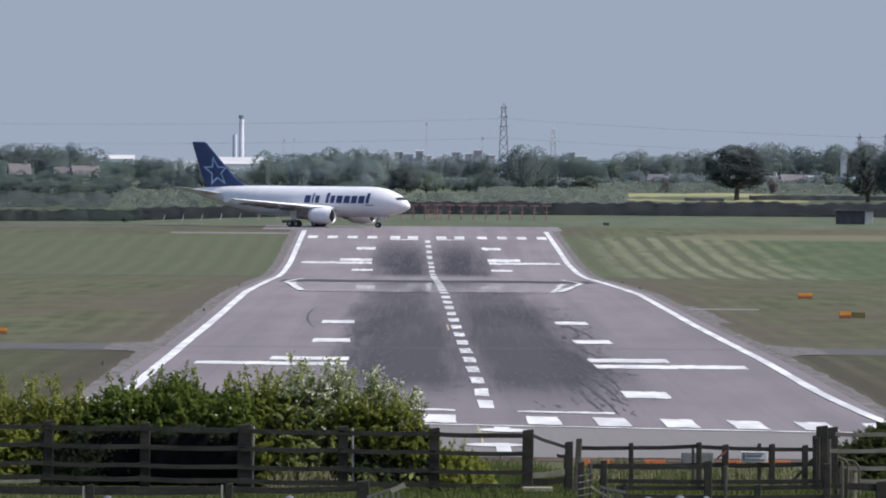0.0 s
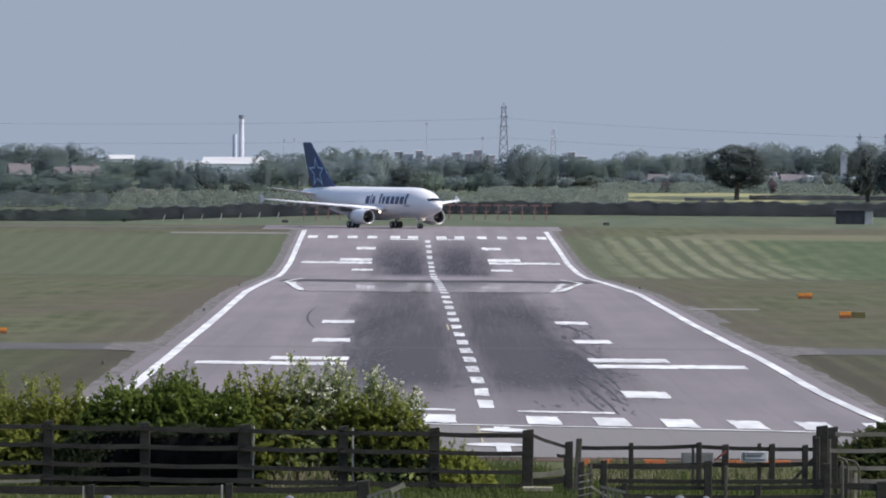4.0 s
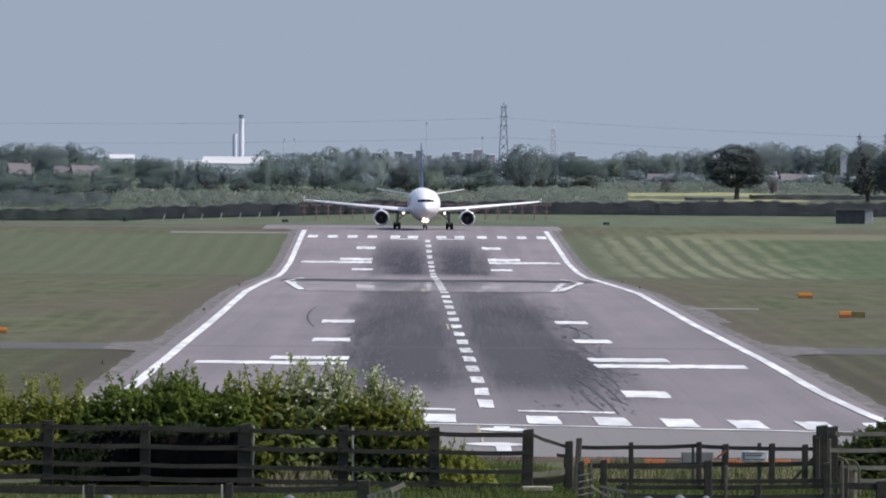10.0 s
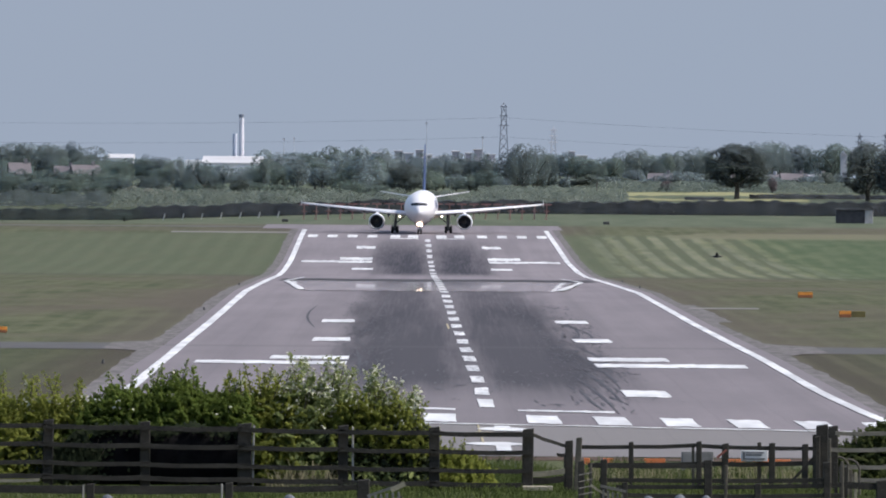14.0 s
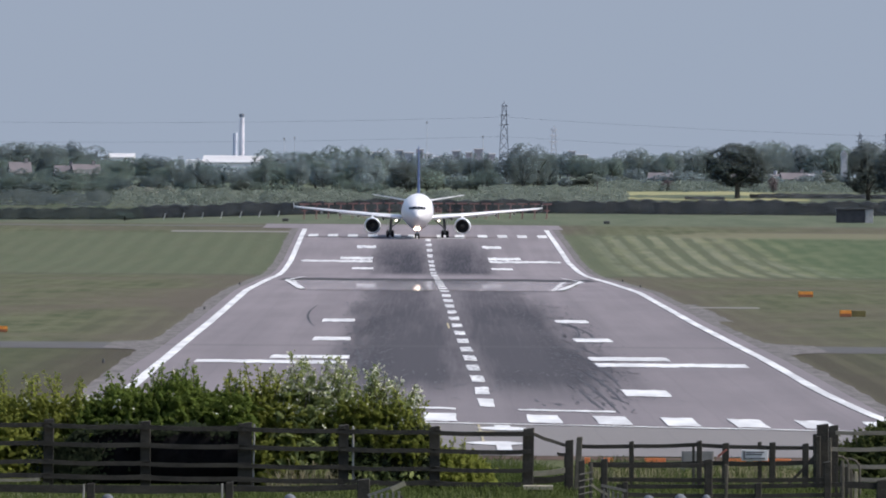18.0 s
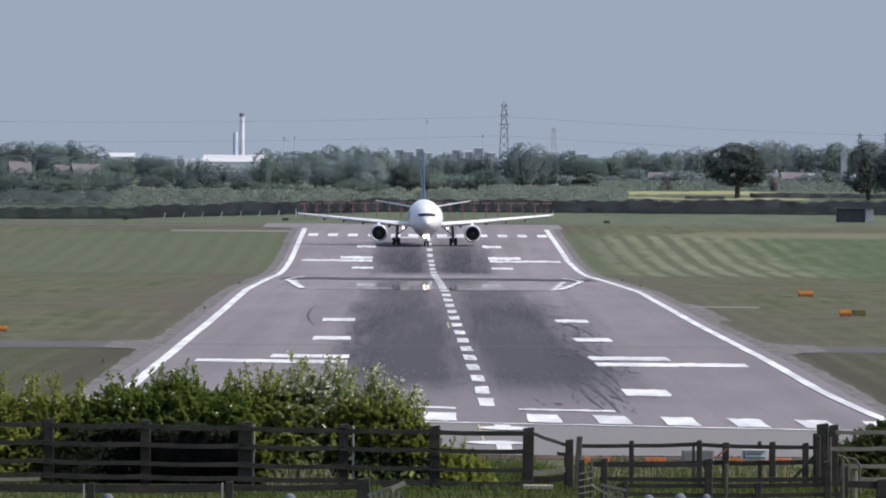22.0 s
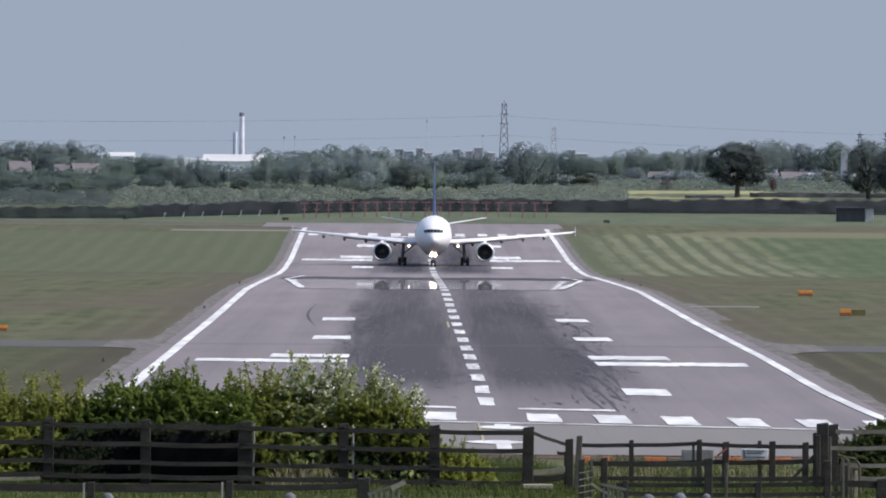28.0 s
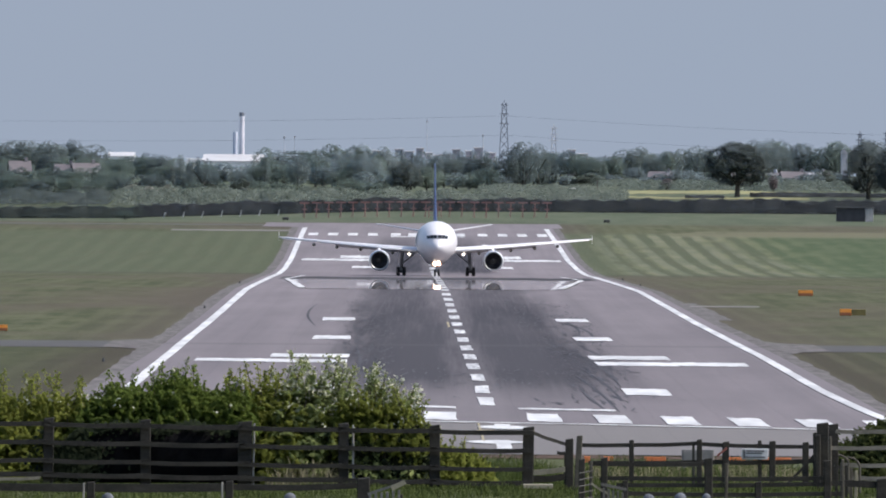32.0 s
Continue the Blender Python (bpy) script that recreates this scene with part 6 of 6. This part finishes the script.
part("cap", bar((-70.6, 4536, g + 20.3), (-70.6, 4536, g + 21.5), 0.98, 18), STEEL, chimney)
flue = tagged(empty("chimney"), "shorter grey flue beside the white chimney", "chimney")
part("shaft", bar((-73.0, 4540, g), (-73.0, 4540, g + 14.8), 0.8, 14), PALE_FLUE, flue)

for x, d, w, h, wall, roof, turn in ((-97.8, 2995, 4.6, 6.2, WALL_PINK, ROOF_RED, 8), (-87.4, 2996, 4.2, 5.5, WALL_PINK, ROOF_RED, -5), (-82.6, 2994, 6.0, 5.8, WALL_PINK, ROOF_RED, 12),
                                     (77, 3340, 6.5, 3.7, WALL_PINK, ROOF_RED, 10), (83.5, 3345, 6.0, 3.5, WALL_GREY, ROOF_RED, -14), (90, 3342, 6.5, 3.8, WALL_PINK, ROOF_RED, 6),
                                     (96, 3348, 6.0, 3.6, WALL_PINK, ROOF_GREY, 18), (56, 3346, 6.0, 3.6, WALL_PINK, ROOF_RED, -8)):
    build_house(x, d, w, h, wall, roof, turn)


# ---- pylons, masts and cables ----
def build_pylon(x, d, h, base, top, label, steel=STEEL):
    """A lattice tower with cross arms."""
    p = tagged(empty("pylon"), label, "pylon", "power pylons")
    g = far_z(d)
    levels = 8
    for sx in (-1, 1):
        for sy in (-1, 1):
            part("leg", bar((x + sx * base, d + sy * base, g - 0.5), (x + sx * top, d + sy * top, g + h), 0.17, 4), steel, p)
    for k in range(levels):
        f0, f1 = k / levels, (k + 1) / levels
        w0, w1 = base + (top - base) * f0, base + (top - base) * f1
        z0, z1 = g + h * f0, g + h * f1
        for sy in (-1, 1):
            part("brace", bar((x - w0, d + sy * w0, z0), (x + w1, d + sy * w1, z1), 0.11, 4), steel, p)
            part("brace", bar((x + w0, d + sy * w0, z0), (x - w1, d + sy * w1, z1), 0.11, 4), steel, p)
    for f, r in ((0.72, 1.6), (0.85, 1.5), (0.97, 1.2)):
        part("cross_arm", bar((x - r, d, g + h * f), (x + r, d, g + h * f), 0.14, 4), steel, p)
    part("peak", bar((x, d, g + h), (x, d, g + h + 1.0), 0.25, 5, 0.05), steel, p)


build_pylon(19.8, 4300, 24.6, 1.9, 0.6, "tall grey lattice power pylon on the skyline")
build_pylon(39.2, 4650, 17.5, 1.5, 0.45, "distant pale grey lattice power pylon", MAST)
build_pylon(140.8, 4400, 15.5, 1.2, 0.35, "distant grey lattice power pylon")
build_pylon(150.5, 4420, 16.0, 1.2, 0.35, "distant grey lattice power pylon")
for x, d, h, r in ((-6.1, 4600, 19.5, 0.16), (13.9, 4650, 14.6, 0.22), (-55.4, 4500, 13.2, 0.16), (-51.8, 4500, 13.5, 0.12)):
    m = tagged(empty("mast"), "thin grey mast on the skyline", "mast")
    part("pole", bar((x, d, far_z(d)), (x, d, far_z(d) + h), r * 0.9, 6, r * 0.5), MAST, m)
    part("head", box(x - 0.3, x + 0.3, d - 0.3, d + 0.3, far_z(d) + h - 0.9, far_z(d) + h), MAST, m)
pole = tagged(empty("telegraph_pole"), "dark telegraph pole beside the rape field", "pole")
part("shaft", bar((34.0, 2880, ground_z(34, 2880) - 0.2), (34.0, 2880, ground_z(34, 2880) + 3.6), 0.13, 6, 0.1), BARK, pole)
part("cross_bar", box(33.6, 34.4, 2879.95, 2880.05, ground_z(34, 2880) + 3.1, ground_z(34, 2880) + 3.25), BARK, pole)


def build_cable(a, b, sag):
    """A power cable hanging between two points."""
    n = 24
    rings = []
    a, b = Vector(a), Vector(b)
    for k in range(n + 1):
        f = k / n
        p = a.lerp(b, f) - Vector((0, 0, sag * 4 * f * (1 - f)))
        rings.append([p + Vector((0, 0.032 * math.cos(t), 0.032 * math.sin(t))) for t in (0.5, 2.6, 4.7)])
    tagged(part("power_cable", loft(rings), STEEL), "thin dark power cable hanging across the sky", "cable", "power cables")


for z, zl, zr, sag in ((30.6, 28.0, 24.4, 1.2), (24.2, 21.5, 18.5, 1.2)):
    build_cable((-180, 4302, zl), (20, 4300, z), sag)
    build_cable((20, 4300, z), (190, 4304, zr), sag)


# ---- birds ----
FEATHER = plain("dark_feathers", (0.015, 0.016, 0.020), (0.035, 0.036, 0.042), 30.0, 0.7, local=True)
GULL = plain("white_feathers", (0.72, 0.72, 0.70), (0.82, 0.82, 0.80), 20.0, 0.7, local=True)


def build_bird(size, material, name, label):
    """A small bird flying towards +X: body, tail and two wings; size: its span."""
    b = tagged(empty(name), label, "bird")
    prof = [(-0.36, 0.015), (-0.22, 0.07), (-0.02, 0.10), (0.16, 0.075), (0.25, 0.055), (0.31, 0.06), (0.36, 0.035), (0.42, 0.006)]
    rows = [[(x * size, r * size * math.cos(2 * math.pi * k / 10), r * size * math.sin(2 * math.pi * k / 10)) for k in range(10)] for x, r in prof]
    part("body", loft(rows), material, b, smooth=True)
    tail = [(-0.32, 0.02), (-0.55, 0.09), (-0.48, 0.0), (-0.55, -0.09), (-0.32, -0.02)]
    part("tail", loft([[(x * size, y * size, z * size) for x, y in tail] for z in (-0.008, 0.008)]), material, b)
    wings = []
    for s in (-1, 1):
        out = [(0.10, 0.0), (0.14, 0.20), (0.02, 0.50), (-0.08, 0.42), (-0.12, 0.18), (-0.10, 0.0)]
        w = part("wing", loft([[(x * size, s * y * size, z * size) for x, y in out] for z in (-0.006, 0.010)]), material, b)
        wings.append(w)
    return b, wings


DARK = "small dark bird in flight over the field"
BIRDS = {
    "crossing": build_bird(0.30, FEATHER, "swallow", DARK),
    "diving": build_bird(0.28, FEATHER, "swallow", DARK),
    "low": build_bird(0.26, FEATHER, "swallow", DARK),
    "leftward": build_bird(0.30, FEATHER, "swallow", DARK),
    "high": build_bird(0.34, FEATHER, "swallow", DARK),
    "gull": build_bird(1.25, GULL, "gull", "white gull flying low behind the airfield"),
}


# ---- what moves ----

def fly(name, rows, beats):
    """Key a bird along its way, facing where it goes, and beat its wings between the times given."""
    bird, wings = BIRDS[name]
    pts = [(t, Vector((x, d, z))) for t, x, d, z in rows]
    out = []
    for k, (t, p) in enumerate(pts):
        a, b = pts[max(k - 1, 0)][1], pts[min(k + 1, len(pts) - 1)][1]
        out.append((t, pose(*p, 0, 0, math.degrees(math.atan2(b.y - a.y, b.x - a.x)))))
    walk(bird, out)
    for w, s in zip(wings, (-1, 1)):
        keys = [(0, pose(0, 0, 0, s * 15))]
        t = beats[0]
        k = 0
        while t < beats[1]:
            keys.append((t, pose(0, 0, 0, s * (38 if k % 2 else -22))))
            t += 0.1
            k += 1
        walk(w, keys + [(32.0, pose(0, 0, 0, s * 15))])

def motions():
    """The airliner turns onto the runway and begins its run towards the camera."""
    rows = []
    # seconds, across, along, heading (0: nose to the camera)
    for t, x, d, turn in ((0, -25.5, 2425, 62), (1.5, -20.6, 2421.5, 52.3), (3, -15.75, 2417, 41.8), (5.5, -8.9, 2406.5, 22.5), (6.5, -7.05, 2401.5, 16), (7.5, -5.65, 2396, 9.5),
                          (8.5, -4.8, 2390, 5.2), (9, -4.3, 2387.5, 3.8), (11, -3.5, 2374, -0.4), (13, -3.65, 2345, -1.2), (17, -4.5, 2292, -0.7), (19, -4.55, 2256, 0.5),
                          (21, -3.6, 2214, 1.0), (23, -2.75, 2166, 0.8), (25, -1.75, 2102, 0.1), (27.5, -1.5, 2010, -0.1), (30, -1.45, 1905, 0.4), (32, -1.05, 1800, 0.6)):
        a = radians(turn)
        zm = ground_z(x, d) + 0.06
        zn = ground_z(x + 15.2 * math.sin(a), d - 15.2 * math.cos(a)) + 0.06
        rows.append((t, pose(x, d, zm, 0, 0, turn) @ pose(0, 0, 0, -math.degrees(math.atan2(zn - zm, 15.2)))))
    walk(airliner, rows)
    # the wheels roll with the way gone, as far as single steps can show it
    times = [t for t, m in rows]
    gone = np.concatenate([[0], np.cumsum([(b[1].translation - a[1].translation).length for a, b in zip(rows, rows[1:])])])
    ticks = np.arange(0, 32.001, 0.1)
    steps = np.diff(np.interp(ticks, times, gone), prepend=0.0)
    for o, r in WHEELS:
        turn = np.cumsum(np.minimum(np.degrees(steps / r), 80.0))
        hub = o.location.copy()
        walk(o, [(float(t), pose(*hub, float(a))) for t, a in zip(ticks, turn)])
    fly("crossing", [(0, -60.34, 240, 9.22), (5.5, 0.39, 240, 10.12), (5.6, 1.49, 240, 10.15), (5.8, 3.42, 240, 10.17), (6, 5.41, 240, 10.27), (6.2, 7.31, 240, 10.46), (32, 263.12, 240, 14.57)], (5.4, 6.4))
    fly("diving", [(0, -109.77, 258, 14.73), (8.3, -10.28, 258, 15.81), (8.4, -8.28, 258, 15.98), (8.5, -6.33, 258, 16.12), (8.6, -4.34, 258, 16.15), (8.7, -3.38, 258, 15.84), (8.8, -3.11, 258, 15.25), (8.9, -3.46, 258, 14.84), (9, -4.64, 258, 14.27), (9.2, -7.12, 258, 13.42), (9.4, -9.70, 258, 12.73), (32, -244.35, 258, 8.69)], (8.2, 9.5))
    fly("low", [(0, -160.68, 250, 9.00), (12.8, -8.94, 250, 10.48), (13, -6.52, 250, 10.91), (13.1, -5.48, 250, 11.19), (13.4, -1.89, 250, 11.78), (13.8, 2.95, 250, 12.20), (14, 5.27, 250, 12.16), (14.2, 7.46, 250, 12.20), (32, 198.00, 250, 13.63)], (12.7, 14.4))
    fly("leftward", [(0, 287.25, 252, 12.54), (28.3, 7.31, 252, 10.80), (28.6, 4.30, 252, 11.06), (28.7, 3.28, 252, 11.21), (28.8, 2.48, 252, 11.57), (29, 0.61, 252, 12.24), (29.5, -4.43, 252, 13.30), (32, -30.52, 252, 14.10)], (28.1, 29.8))
    fly("high", [(0, 292.14, 230, 17.67), (28.9, 7.56, 230, 16.46), (29, 6.51, 230, 16.49), (29.2, 4.53, 230, 16.56), (29.4, 2.39, 230, 16.53), (29.6, 0.17, 230, 16.21), (29.8, -2.16, 230, 15.92), (30, -4.59, 230, 15.81), (30.2, -7.21, 230, 15.75), (32, -30.86, 230, 15.25)], (28.7, 30.4))
    fly("gull", [(0, -326.07, 2600, 5.40), (26, -40.07, 2600, 4.79), (27.5, -20.86, 2600, 5.58), (28.4, -10.69, 2600, 7.22), (29, -3.91, 2600, 7.83), (29.5, 1.51, 2600, 8.09), (30, 7.16, 2600, 8.35), (30.5, 12.58, 2600, 8.61), (31, 17.78, 2600, 8.77), (31.5, 21.74, 2600, 9.35), (32, 25.92, 2600, 9.49)], (26, 32))


motions()
